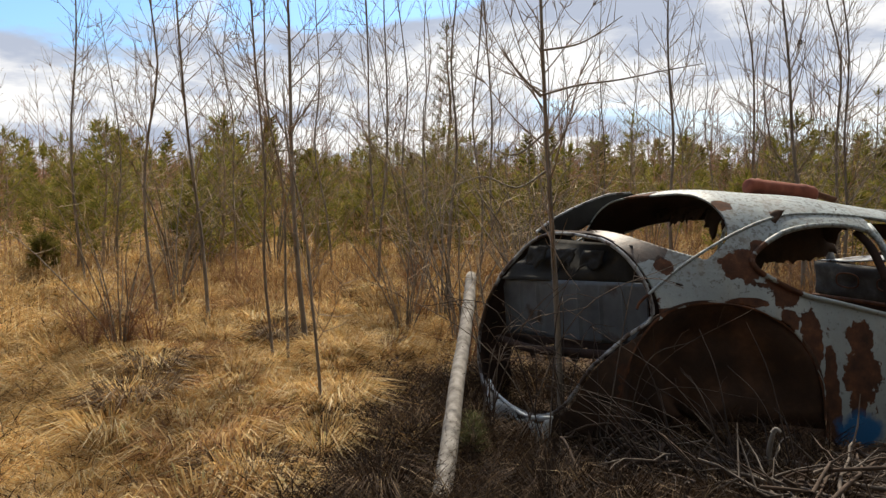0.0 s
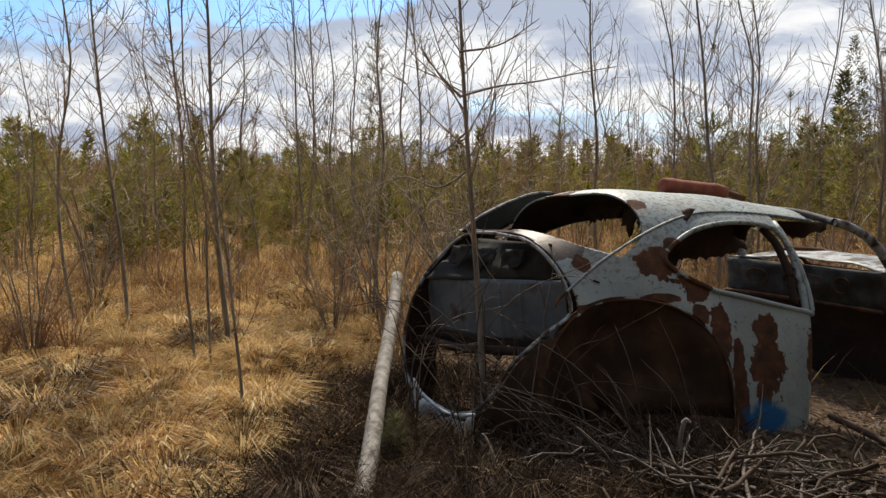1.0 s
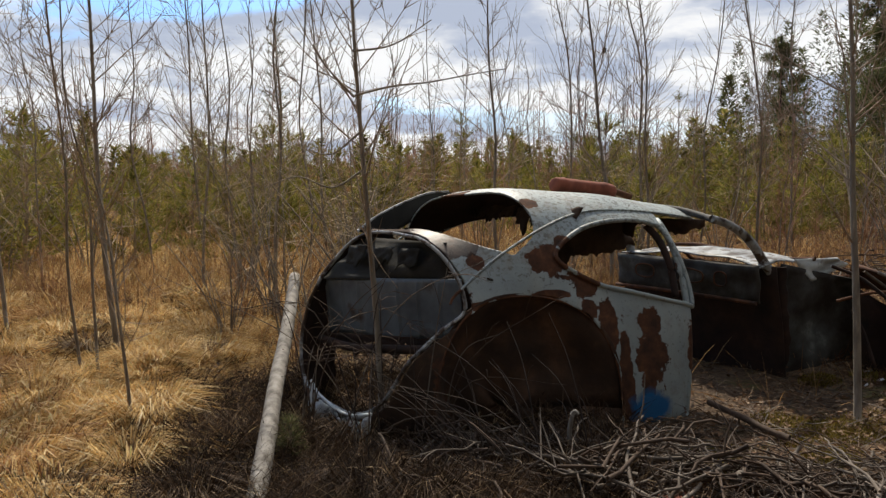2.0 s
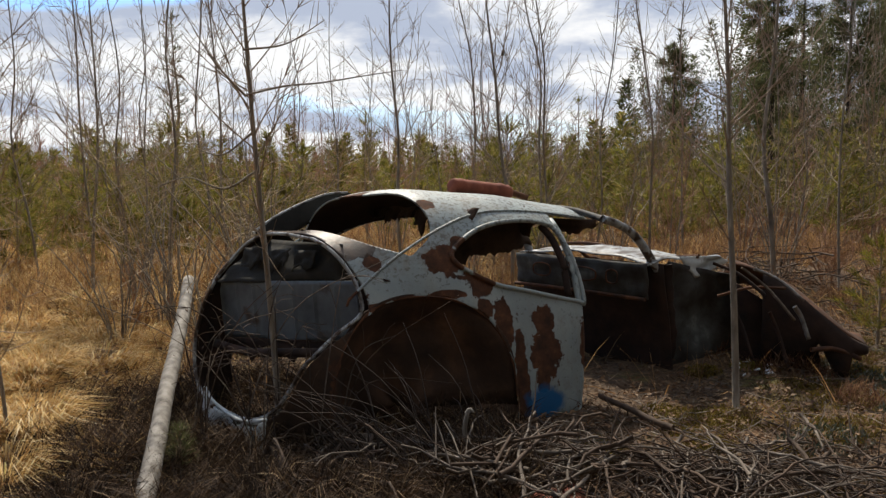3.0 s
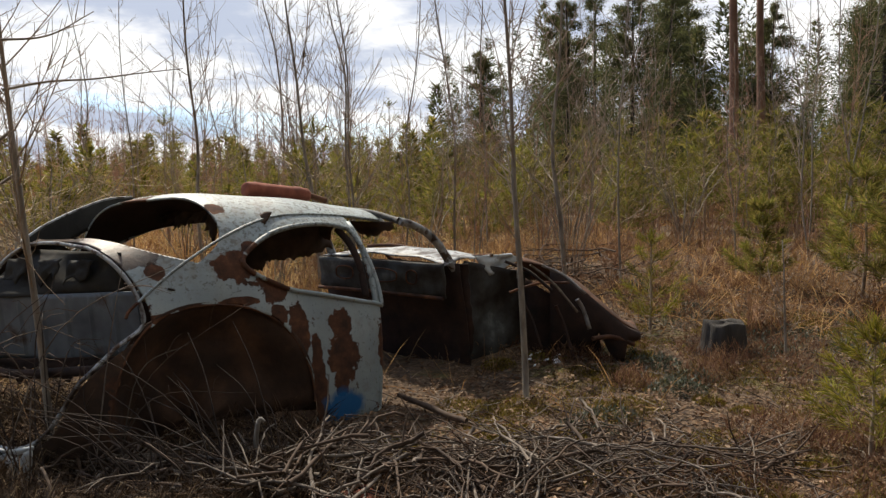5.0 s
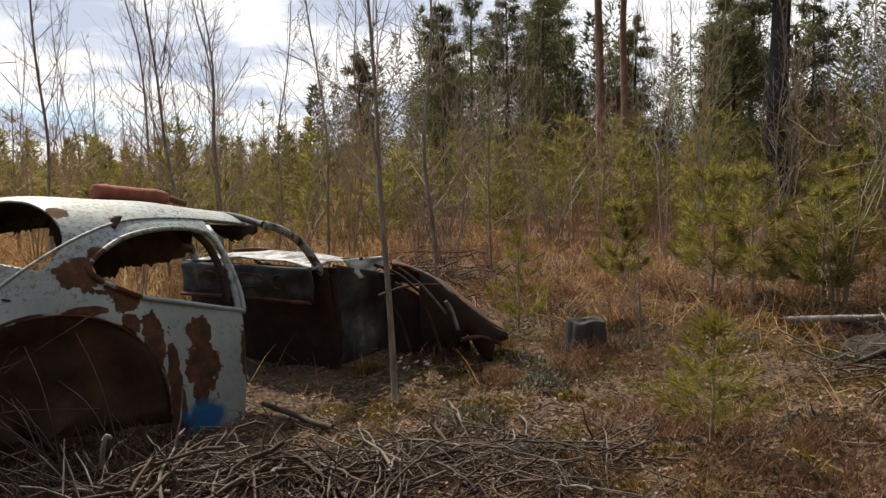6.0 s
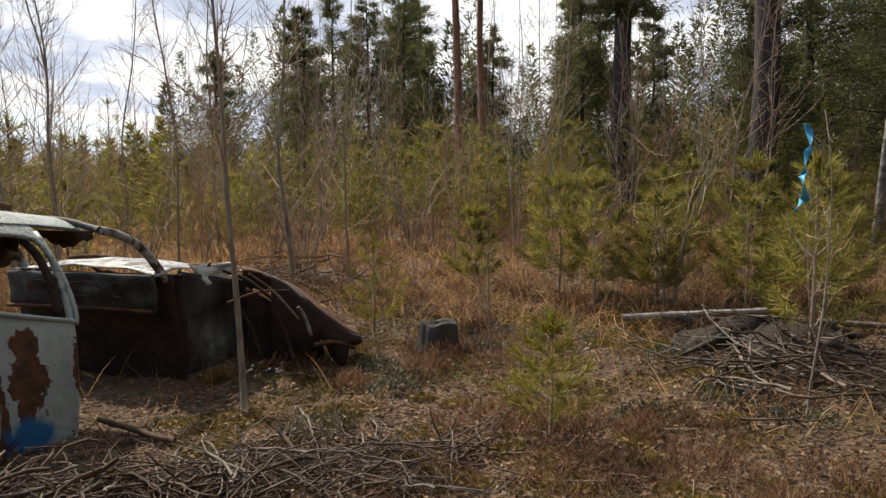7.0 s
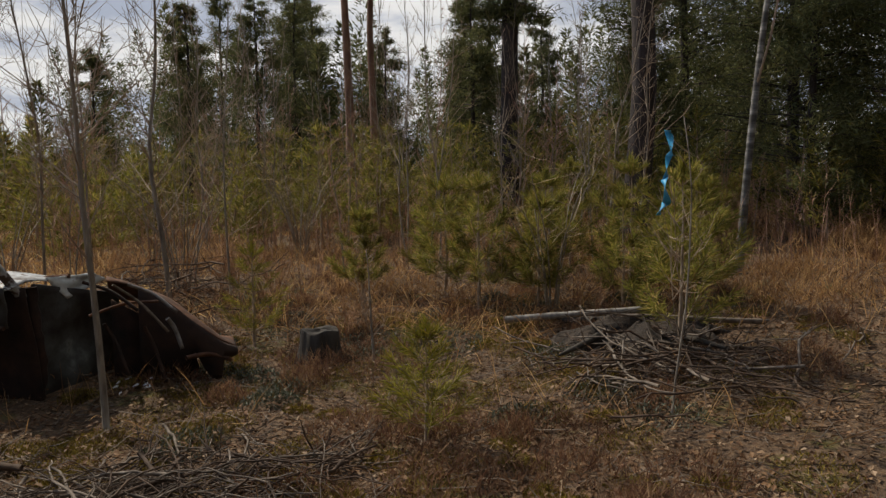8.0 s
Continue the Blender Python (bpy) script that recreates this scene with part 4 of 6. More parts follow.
def sapling_geo(top, r, seed, limbs=16, twiggy=5, bare=0.22, reach=0.26, wig=0.034):
    """Trunk and branch geometry for a bare young tree from the origin up to top."""
    rng = np.random.default_rng(seed)
    top = np.array(top, float)
    h = np.linalg.norm(top)
    n = max(9, int(h * 4))
    line = bent_line(np.zeros(3), top, n, rng, wig * h / math.sqrt(n))
    line[0, 2] -= 0.08
    trunk = Geo().tube(line, r * (1 - 0.85 * np.linspace(0, 1, n)) + 0.002, 7)
    crown = Geo()
    for k in range(limbs):
        f = bare + (0.97 - bare) * (k + rng.random() * 0.8) / limbs
        s = line[int(f * (n - 1))] * (1 - (f * (n - 1)) % 1) + line[min(n - 1, int(f * (n - 1)) + 1)] * ((f * (n - 1)) % 1)
        az = rng.random() * 2 * np.pi
        up = rng.uniform(0.5, 1.5)
        ln = h * reach * (1.15 - f) * rng.uniform(0.5, 1.15)
        d = np.array([math.cos(az), math.sin(az), up])
        d /= np.linalg.norm(d)
        m = 6
        q = np.linspace(0, 1, m)[:, None]
        limb = s + d * ln * q + np.array([0, 0, 0.22 * ln]) * q**2 + np.cumsum(rng.standard_normal((m, 3)) * 0.02 * ln, axis=0) * q
        r0 = r * (1 - 0.85 * f) * 0.34 + 0.0014
        crown.tube(limb, np.linspace(r0, 0.0016, m), 4, False)
        for _ in range(twiggy):
            i = rng.integers(1, m - 1)
            e = d + rng.standard_normal(3) * 0.55
            e[2] = abs(e[2]) * 0.8 + 0.2
            e /= np.linalg.norm(e)
            tw = ln * rng.uniform(0.25, 0.5)
            t0 = limb[i]
            crown.tube([t0, t0 + e * tw * 0.5 + rng.standard_normal(3) * 0.015, t0 + e * tw + np.array([0, 0, 0.1 * tw])], [0.0028, 0.002, 0.0012], 3, False)
    # one or two upright leaders
    for _ in range(2):
        f = rng.uniform(0.3, 0.65)
        s = line[int(f * (n - 1))]
        az = rng.random() * 2 * np.pi
        ln = h * (0.9 - f) * rng.uniform(0.6, 0.95)
        q = np.linspace(0, 1, 8)[:, None]
        lead = s + (top / h) * ln * q + np.array([math.cos(az), math.sin(az), 0]) * 0.22 * ln * q**0.6 + np.cumsum(rng.standard_normal((8, 3)) * 0.012 * ln, axis=0) * q
        crown.tube(lead, np.linspace(r * (1 - 0.85 * f) * 0.42, 0.002, 8), 5, False)
        for i in range(1, 7):
            for _ in range(2):
                e = rng.standard_normal(3) * 0.6 + np.array([0, 0, 0.7])
                e /= np.linalg.norm(e)
                tw = ln * rng.uniform(0.12, 0.3)
                crown.tube([lead[i], lead[i] + e * tw * 0.5, lead[i] + e * tw + np.array([0, 0, 0.1 * tw])], [0.003, 0.002, 0.0012], 3, False)
    return trunk, crown


def sapling(x, y, tx, ty, tz, r, seed, label, limbs=16, twiggy=5, bare=0.22, reach=0.27, mat=None, wig=0.034):
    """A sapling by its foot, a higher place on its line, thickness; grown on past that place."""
    z = float(height(x, y))
    k = 1.0 if tz < 2.0 else 1.35
    top = (np.array([tx, ty, tz]) - np.array([x, y, z])) * k
    ob = tagged(new("bare_sapling"), label, "tree", "bare saplings")
    ob.matrix_world = pose(x, y, z)
    t, c = sapling_geo(top, r, seed, limbs, twiggy, bare, reach, wig)
    part("trunk", t, mat or M_BARK, ob)
    part("twig_crown", c, M_TWIG, ob, smooth=False)
    return ob


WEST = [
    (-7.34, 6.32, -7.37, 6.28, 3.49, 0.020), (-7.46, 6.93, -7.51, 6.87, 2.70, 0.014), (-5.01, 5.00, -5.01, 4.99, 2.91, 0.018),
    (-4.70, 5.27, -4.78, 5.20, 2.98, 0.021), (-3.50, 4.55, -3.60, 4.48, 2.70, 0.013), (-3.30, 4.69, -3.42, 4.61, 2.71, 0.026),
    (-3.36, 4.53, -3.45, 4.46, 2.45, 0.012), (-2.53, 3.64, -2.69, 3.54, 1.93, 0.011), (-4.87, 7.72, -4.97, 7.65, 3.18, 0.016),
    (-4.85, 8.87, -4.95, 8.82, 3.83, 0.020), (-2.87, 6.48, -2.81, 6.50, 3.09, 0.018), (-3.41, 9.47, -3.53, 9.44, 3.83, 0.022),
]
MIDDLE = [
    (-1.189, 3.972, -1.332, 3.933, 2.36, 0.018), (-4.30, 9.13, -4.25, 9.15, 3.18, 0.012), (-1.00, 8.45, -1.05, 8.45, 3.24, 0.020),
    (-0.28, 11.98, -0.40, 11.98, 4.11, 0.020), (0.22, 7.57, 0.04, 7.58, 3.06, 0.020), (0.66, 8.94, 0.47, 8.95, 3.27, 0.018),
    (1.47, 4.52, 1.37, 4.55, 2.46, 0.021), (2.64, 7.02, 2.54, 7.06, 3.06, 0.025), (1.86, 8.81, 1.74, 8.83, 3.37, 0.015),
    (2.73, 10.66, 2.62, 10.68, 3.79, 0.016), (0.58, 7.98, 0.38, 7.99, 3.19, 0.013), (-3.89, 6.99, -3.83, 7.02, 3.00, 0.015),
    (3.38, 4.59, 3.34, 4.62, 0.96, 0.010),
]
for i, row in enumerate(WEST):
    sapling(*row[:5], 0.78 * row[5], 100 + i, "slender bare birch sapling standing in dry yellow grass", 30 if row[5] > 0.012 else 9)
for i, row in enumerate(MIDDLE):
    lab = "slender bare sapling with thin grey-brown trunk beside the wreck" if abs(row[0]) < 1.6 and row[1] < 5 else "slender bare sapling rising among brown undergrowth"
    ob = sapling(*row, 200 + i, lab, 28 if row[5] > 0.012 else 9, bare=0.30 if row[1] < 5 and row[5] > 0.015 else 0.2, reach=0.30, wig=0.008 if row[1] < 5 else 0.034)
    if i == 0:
        tail_sapling = ob

# shared bare saplings for the middle distance
KINDS = []
for k in range(7):
    rng = np.random.default_rng(900 + k)
    hgt = (2.8, 3.7, 2.2, 3.2, 1.8, 4.2, 1.3)[k]
    ob = tagged(new("thicket_sapling"), "thin bare sapling in the thicket behind the clearing", "tree", "thicket saplings")
    t, c = sapling_geo((rng.normal() * 0.12, rng.normal() * 0.12, hgt), (0.009, 0.011, 0.008, 0.010, 0.006, 0.012, 0.005)[k], 950 + k, 20, 4, 0.18, 0.26, 0.045)
    part("trunk", t, M_BARK, ob)
    part("twig_crown", c, M_TWIG if k % 2 else M_PURPLE, ob, smooth=False)
    KINDS.append(ob)


def scatter(n, az0, az1, d0, d1, rng, power=1.0):
    """Random places by bearing (degrees to the right of +y) and distance."""
    az = np.radians(rng.uniform(az0, az1, n))
    d = d0 + (d1 - d0) * rng.random(n) ** power
    return d * np.sin(az), d * np.cos(az)


rng = np.random.default_rng(17)
first = set()
sx, sy = scatter(150, -60, 72, 7.5, 22, rng, 0.8)
for x, y in zip(sx, sy):
    k = int(rng.integers(0, 7))
    m = pose(*spot(x, y, -0.02), rng.normal() * 3, rng.normal() * 3, rng.random() * 360)
    if k not in first:
        KINDS[k].matrix_world = m
        first.add(k)
    else:
        copy_thing(KINDS[k], m)


# tall thin bare stems before the dark wood
rng = np.random.default_rng(19)
sx, sy = scatter(26, 10, 48, 8.5, 15, rng, 0.9)
for x, y in zip(sx, sy):
    k = int(rng.choice((0, 1, 3, 5)))
    grow = rng.uniform(0.85, 1.25)
    copy_thing(KINDS[k], pose(*spot(x, y, -0.02), rng.normal() * 3, rng.normal() * 3, rng.random() * 360) @ Matrix.Diagonal((0.8, 0.8, grow, 1)))


def bush_geo(hgt, seed, n):
    """Many bare stems arching up and out of one root, each with side twigs."""
    r = np.random.default_rng(seed)
    g, fine = Geo(), Geo()
    for _ in range(n):
        az, ln = r.random() * 6.283, hgt * r.uniform(0.55, 1.1)
        out = r.uniform(0.15, 0.75)
        q = np.linspace(0, 1, 7)[:, None]
        d = np.array([math.cos(az), math.sin(az), 0])
        p = d * (0.05 + out * ln * q**1.5) + np.array([0, 0, 1.0]) * ln * (q - 0.22 * out * q**3) + np.cumsum(r.standard_normal((7, 3)) * 0.022 * ln, axis=0) * q
        p[0, 2] -= 0.05
        g.tube(p, np.linspace(0.0035 + 0.0034 * hgt, 0.0018, 7), 4, False)
        for _ in range(9):
            i = int(r.integers(2, 7))
            e = r.standard_normal(3) * [0.8, 0.8, 0.5] + [0, 0, 0.45]
            e *= ln * r.uniform(0.1, 0.32) / np.linalg.norm(e)
            fine.tube([p[i], p[i] + e * 0.5 + r.standard_normal(3) * 0.012, p[i] + e], [0.0024, 0.0018, 0.001], 3, False)
    return g, fine


BUSHES = []
for k, (hgt, n) in enumerate(((0.6, 16), (1.2, 12), (0.45, 18), (1.8, 9))):
    ob = tagged(new("bare_bush"), ("low tangled rust-brown bare bush", "arching bare bush with straw-coloured twigs")[k % 2] + " in the undergrowth", "shrub", "bare bushes")
    t, c = bush_geo(hgt, 700 + k, n)
    part("cane_tangle", t, (M_BUSH, M_BARK)[k % 2], ob)
    tagged(part("twig_crown", c, (M_BUSH, M_STRAWTWIG)[k % 2], ob, smooth=False), kind="stuff")
    BUSHES.append(ob)
rng = np.random.default_rng(37)
first = set()
for az0, az1, d0, d1, n in ((-50, -16, 6.2, 12, 26), (-20, 6, 7.2, 12, 26), (8, 62, 7.2, 13, 22)):
    sx, sy = scatter(n, az0, az1, d0, d1, rng)
    for x, y in zip(sx, sy):
        k = int(rng.integers(0, 4))
        m = pose(*spot(x, y, 0.0), 0, 0, rng.random() * 360)
        if k not in first:
            BUSHES[k].matrix_world = m
            first.add(k)
        else:
            copy_thing(BUSHES[k], m)
for x, y, k in ((-1.85, 4.75, 1), (-2.2, 5.2, 0), (-1.6, 5.3, 1), (-2.5, 5.8, 3), (-1.95, 6.1, 1), (-1.35, 5.9, 0), (-2.9, 6.4, 3), (-2.3, 6.9, 3), (-1.75, 5.6, 3), (2.3, 6.3, 2), (3.6, 5.4, 2)):
    copy_thing(BUSHES[k], pose(*spot(x, y), 0, 0, 77 * x))


# ---- conifers ----
def pine_geo(h, seed, needle, width, per, whorls=None, spread=0.30, droop=0.0, tuft=0.35, bare=0.06):
    rng = np.random.default_rng(seed)
    trunk = Geo()
    n = 10
    line = bent_line(np.zeros(3), np.array([0, 0, h]), n, rng, 0.006 * h)
    line[0, 2] -= 0.08
    r0 = 0.012 * h + 0.004
    trunk.tube(line, np.linspace(r0, 0.003, n), 6)
    crown = Geo()
    whorls = whorls or max(5, int(h * 4))
    B, D, L = [], [], []
    for k in range(whorls):
        f = bare + (0.97 - bare) * (k + 0.5) / whorls
        z = f * h
        arms = int(rng.integers(4, 7))
        for a in range(arms):
            az = 2 * np.pi * (a + rng.random() * 0.6) / arms + k
            ln = h * spread * (1.04 - f) ** 0.8 * rng.uniform(0.65, 1.15) + 0.03 * h ** 0.5
            rise = 0.55 - droop + 0.5 * f
            m = 5
            q = np.linspace(0, 1, m)[:, None]
            d = np.array([math.cos(az), math.sin(az), rise * 0.6])
            arm = np.array([0, 0, z]) + d * ln * q + np.array([0, 0, 0.35 * ln * (1 - 1.6 * droop)]) * q**2
            crown_r = max(0.0025, 0.004 * h ** 0.5)
            trunk.tube(arm, np.linspace(crown_r, 0.0015, m), 3, False)
            c = max(4, int(per * ln / (h * spread)))
            t = rng.uniform(tuft, 1.0, c)
            base = np.stack([np.interp(t, q[:, 0], arm[:, i]) for i in range(3)], -1)
            off = rng.standard_normal((c, 3))
            off[:, 2] *= 0.6
            dirs = d * 0.9 + off * 0.75 + np.array([0, 0, 0.25 - droop * 0.8])
            B.append(base + off * 0.05 * ln)
            D.append(dirs)
            L.append(needle * rng.uniform(0.7, 1.3, c))
    c = per
    B.append(np.array([0, 0, h * 0.95]) + rng.standard_normal((c, 3)) * [0.01, 0.01, 0.04 * h ** 0.5])
    D.append(np.array([0, 0, 1.2]) + rng.standard_normal((c, 3)) * 0.5)
    L.append(needle * np.ones(c))
    B, D, L = np.vstack(B), np.vstack(D), np.concatenate(L)
    D /= np.linalg.norm(D, axis=1, keepdims=True)
    S = np.cross(D, rng.standard_normal(D.shape))
    S /= np.maximum(np.linalg.norm(S, axis=1, keepdims=True), 1e-9)
    crown.needles(B, D, S, L, np.full(len(B), width))
    return trunk, crown


def pine(name, label, group, x, y, h, seed, mat, bark=None, **kw):
    ob = tagged(new(name), label, "pine tree", group)
    ob.matrix_world = pose(*spot(x, y))
    t, c = pine_geo(h, seed, **kw)
    part("trunk", t, bark or M_TWIG, ob)
    part("crown", c, mat, ob, smooth=False)
    return ob


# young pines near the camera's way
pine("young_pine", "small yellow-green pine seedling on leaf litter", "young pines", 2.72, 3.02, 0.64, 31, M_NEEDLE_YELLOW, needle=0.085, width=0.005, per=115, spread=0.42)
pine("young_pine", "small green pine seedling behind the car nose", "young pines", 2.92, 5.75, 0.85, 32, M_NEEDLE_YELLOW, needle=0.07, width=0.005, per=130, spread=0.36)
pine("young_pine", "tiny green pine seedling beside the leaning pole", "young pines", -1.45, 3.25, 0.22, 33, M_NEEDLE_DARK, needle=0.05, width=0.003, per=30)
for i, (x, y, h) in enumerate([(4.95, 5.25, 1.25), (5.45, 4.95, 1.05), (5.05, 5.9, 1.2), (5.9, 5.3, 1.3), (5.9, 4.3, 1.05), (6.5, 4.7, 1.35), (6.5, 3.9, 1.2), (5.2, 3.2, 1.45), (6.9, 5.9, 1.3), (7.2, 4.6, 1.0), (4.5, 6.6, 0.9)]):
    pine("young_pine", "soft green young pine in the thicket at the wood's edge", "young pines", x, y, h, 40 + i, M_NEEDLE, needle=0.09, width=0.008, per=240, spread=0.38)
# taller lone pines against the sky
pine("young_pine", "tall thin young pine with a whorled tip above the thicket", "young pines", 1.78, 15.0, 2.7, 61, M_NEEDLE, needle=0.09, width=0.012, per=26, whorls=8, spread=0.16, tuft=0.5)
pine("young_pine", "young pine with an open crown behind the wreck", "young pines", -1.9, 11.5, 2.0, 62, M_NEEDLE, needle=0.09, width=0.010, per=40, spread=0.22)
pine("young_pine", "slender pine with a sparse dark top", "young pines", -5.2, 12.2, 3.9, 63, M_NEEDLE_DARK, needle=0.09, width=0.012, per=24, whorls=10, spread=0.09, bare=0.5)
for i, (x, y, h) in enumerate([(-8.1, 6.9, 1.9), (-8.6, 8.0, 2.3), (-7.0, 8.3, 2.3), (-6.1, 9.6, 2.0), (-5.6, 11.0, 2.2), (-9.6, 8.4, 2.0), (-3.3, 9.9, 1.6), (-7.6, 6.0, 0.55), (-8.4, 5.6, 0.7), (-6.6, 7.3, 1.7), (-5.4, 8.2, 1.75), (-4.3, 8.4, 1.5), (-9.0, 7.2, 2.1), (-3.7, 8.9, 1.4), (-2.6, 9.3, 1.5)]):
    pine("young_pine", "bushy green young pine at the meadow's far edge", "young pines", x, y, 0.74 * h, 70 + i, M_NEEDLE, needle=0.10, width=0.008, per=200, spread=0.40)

PINES = []
for k, hgt in enumerate((1.25, 1.6, 1.95, 1.0)):
    ob = tagged(new("thicket_pine"), "dense green young pine in the plantation", "pine tree", "thicket pines")
    t, c = pine_geo(hgt, 300 + k, needle=0.12, width=0.016, per=48, spread=0.32)
    part("trunk", t, M_TWIG, ob)
    part("crown", c, M_NEEDLE, ob, smooth=False)
    PINES.append(ob)
rng = np.random.default_rng(23)
placed = [0] * 4
sx, sy = scatter(330, -62, 75, 9.0, 20, rng, 0.85)
for i, (x, y) in enumerate(zip(sx, sy)):
    if (x > 1.0 and math.hypot(x, y) < 11.5) or (x < -2.0 and rng.random() < 0.35):
        continue
    k = i % 4
    m = pose(*spot(x, y, -0.03), rng.normal() * 3, rng.normal() * 3, rng.random() * 360)
    if not placed[k]:
        PINES[k].matrix_world = m
        placed[k] = 1
    else:
        copy_thing(PINES[k], m)


def far_pines():
    rng = np.random.default_rng(29)
    young, old, stems = Geo(), Geo(), Geo()
    for az0, az1, n, d0, d1, lo, hi in ((-65, 80, 800, 18, 90, 1.3, 2.5), (10, 85, 170, 19, 50, 3.5, 7.5)):
        sx, sy = scatter(n, az0, az1, d0, d1, rng)
        for x, y in zip(sx, sy):
            h = rng.uniform(lo, hi)
            crown = young if h < 3.5 else old
            z = float(height(x, y))
            c = 480 if h < 3.5 else 1000
            f = rng.random(c) ** 1.3
            w = h * 0.26 * (1.03 - f) * (0.55 + 0.45 * np.sin(f * 40 + rng.random()) ** 2)
            a = rng.random(c) * 2 * np.pi
            q = w * np.sqrt(rng.random(c))
            b = np.stack([x + q * np.cos(a), y + q * np.sin(a), z + h * (0.05 + 0.92 * f)], -1)
            d = np.stack([np.cos(a), np.sin(a), rng.uniform(0.1, 1.2, c)], -1)
            d /= np.linalg.norm(d, axis=1, keepdims=True)
            s = np.cross(d, rng.standard_normal((c, 3)))
            s /= np.linalg.norm(s, axis=1, keepdims=True)
            crown.needles(b, d, s, rng.uniform(0.12, 0.28, c), np.full(c, 0.055))
    tagged(part("far_pines", young, M_NEEDLE, smooth=False), "far plantation of young green pines", "woods", kind="stuff")
    tagged(part("far_wood", old, M_NEEDLE_DARK, smooth=False), "far dark wood of taller conifers", "woods", kind="stuff")
    sx, sy = scatter(900, -65, 80, 20, 75, rng)
    for x, y in zip(sx, sy):
        h = rng.uniform(1.8, 4.6)
        z = float(height(x, y))
        top = np.array([x + rng.normal() * 0.15, y + rng.normal() * 0.15, z + h])
        b = np.array([x, y, z])
        stems.tube([b, (b + top) / 2 + rng.standard_normal(3) * 0.05, top], [0.014, 0.011, 0.005], 4, False)
        for _ in range(9):
            f = rng.uniform(0.25, 0.95)
            s = b + (top - b) * f
            a = rng.random() * 2 * np.pi
            ln = h * 0.2 * (1.15 - f)
            e = s + np.array([math.cos(a) * 0.6, math.sin(a) * 0.6, 0.9]) * ln
            stems.tube([s, e], [0.008, 0.004], 3, False)
            stems.tube([(s + e) / 2, (s + e) / 2 + np.array([math.cos(a + 1), math.sin(a + 1), 1.2]) * ln * 0.4], [0.007, 0.004], 3, False)
    tagged(part("far_saplings", stems, M_PURPLE, smooth=False), "far thicket of bare reddish-grey saplings", "woods", kind="stuff")


far_pines()


# ---- tall trees of the wood ----
def big_pine(name, label, x, y, h, r, seed, mat, bark, bare=0.3, spread=0.2, per=420, droop=0.15, needle=0.20, width=0.020, lean=(0, 0)):
    rng = np.random.default_rng(seed)
    ob = tagged(new(name), label, "tree", "tall trees of the wood")
    ob.matrix_world = pose(*spot(x, y))
    n = 16
    line = bent_line(np.zeros(3), np.array([lean[0], lean[1], h]), n, rng, 0.004 * h)
    line[0, 2] -= 0.15
    rad = r * (1 - 0.8 * np.linspace(0, 1, n) ** 1.2)
    rad[0] *= 1.35
    part("trunk", Geo().tube(line, rad, 12), bark, ob)
    limbs, crown = Geo(), Geo()
    B, D, L = [], [], []
    for k in range(int(h * 15)):
        f = bare + (0.98 - bare) * rng.random()
        s = np.array([np.interp(f, np.linspace(0, 1, n), line[:, i]) for i in range(3)])
        az = rng.random() * 2 * np.pi
        ln = h * spread * (1.08 - f) ** 0.7 * rng.uniform(0.5, 1.1) * min(1, 0.45 + (f - bare) * 4)
        q = np.linspace(0, 1, 6)[:, None]
        d = np.array([math.cos(az), math.sin(az), 0.25 - droop * 0.5])
        arm = s + d * ln * q + np.array([0, 0, -0.25 * droop * ln]) * q**2 + np.cumsum(rng.standard_normal((6, 3)) * 0.03 * ln, axis=0) * q
        limbs.tube(arm, np.linspace(r * 0.22 * (1.1 - f) + 0.006, 0.004, 6), 5, False)
        c = int(per * (0.4 + ln / (h * spread)) * 0.6)
        t = rng.uniform(0.25, 1.0, c)
        base = np.stack([np.interp(t, q[:, 0], arm[:, i]) for i in range(3)], -1)
        off = rng.standard_normal((c, 3)) * [0.15, 0.15, 0.13] * ln
        B.append(base + off)
        D.append(d * 0.5 + rng.standard_normal((c, 3)) * 0.7 + np.array([0, 0, -0.3 * droop]))
        L.append(needle * rng.uniform(0.5, 1.2, c))
    B, D, L = np.vstack(B), np.vstack(D), np.concatenate(L)
    D /= np.linalg.norm(D, axis=1, keepdims=True)
    S = np.cross(D, rng.standard_normal(D.shape))
    S /= np.linalg.norm(S, axis=1, keepdims=True)
    crown.needles(B, D, S, L, np.full(len(B), width))
    tagged(part("branchwork", limbs, bark, ob), kind="stuff")
    part("crown", crown, mat, ob, smooth=False)
    return ob


big_pine("tall_pine", "thick dark pine trunk at the wood's edge", 9.97, 10.29, 11.0, 0.19, 401, M_NEEDLE_DARK, M_PINE_BARK, bare=0.33, spread=0.15)
big_pine("tall_pine", "thick grey-purple pine trunk with high crown", 9.37, 6.95, 11.0, 0.20, 402, M_NEEDLE_DARK, M_PINE_BARK, bare=0.42, spread=0.16)
big_pine("tall_pine", "reddish pine trunk among bare saplings", 8.26, 13.22, 10.0, 0.10, 403, M_NEEDLE_DARK, M_RED_BARK, bare=0.5, spread=0.12)
big_pine("tall_pine", "reddish pine trunk among bare saplings", 8.92, 13.40, 10.0, 0.09, 404, M_NEEDLE_DARK, M_RED_BARK, bare=0.5, spread=0.12)
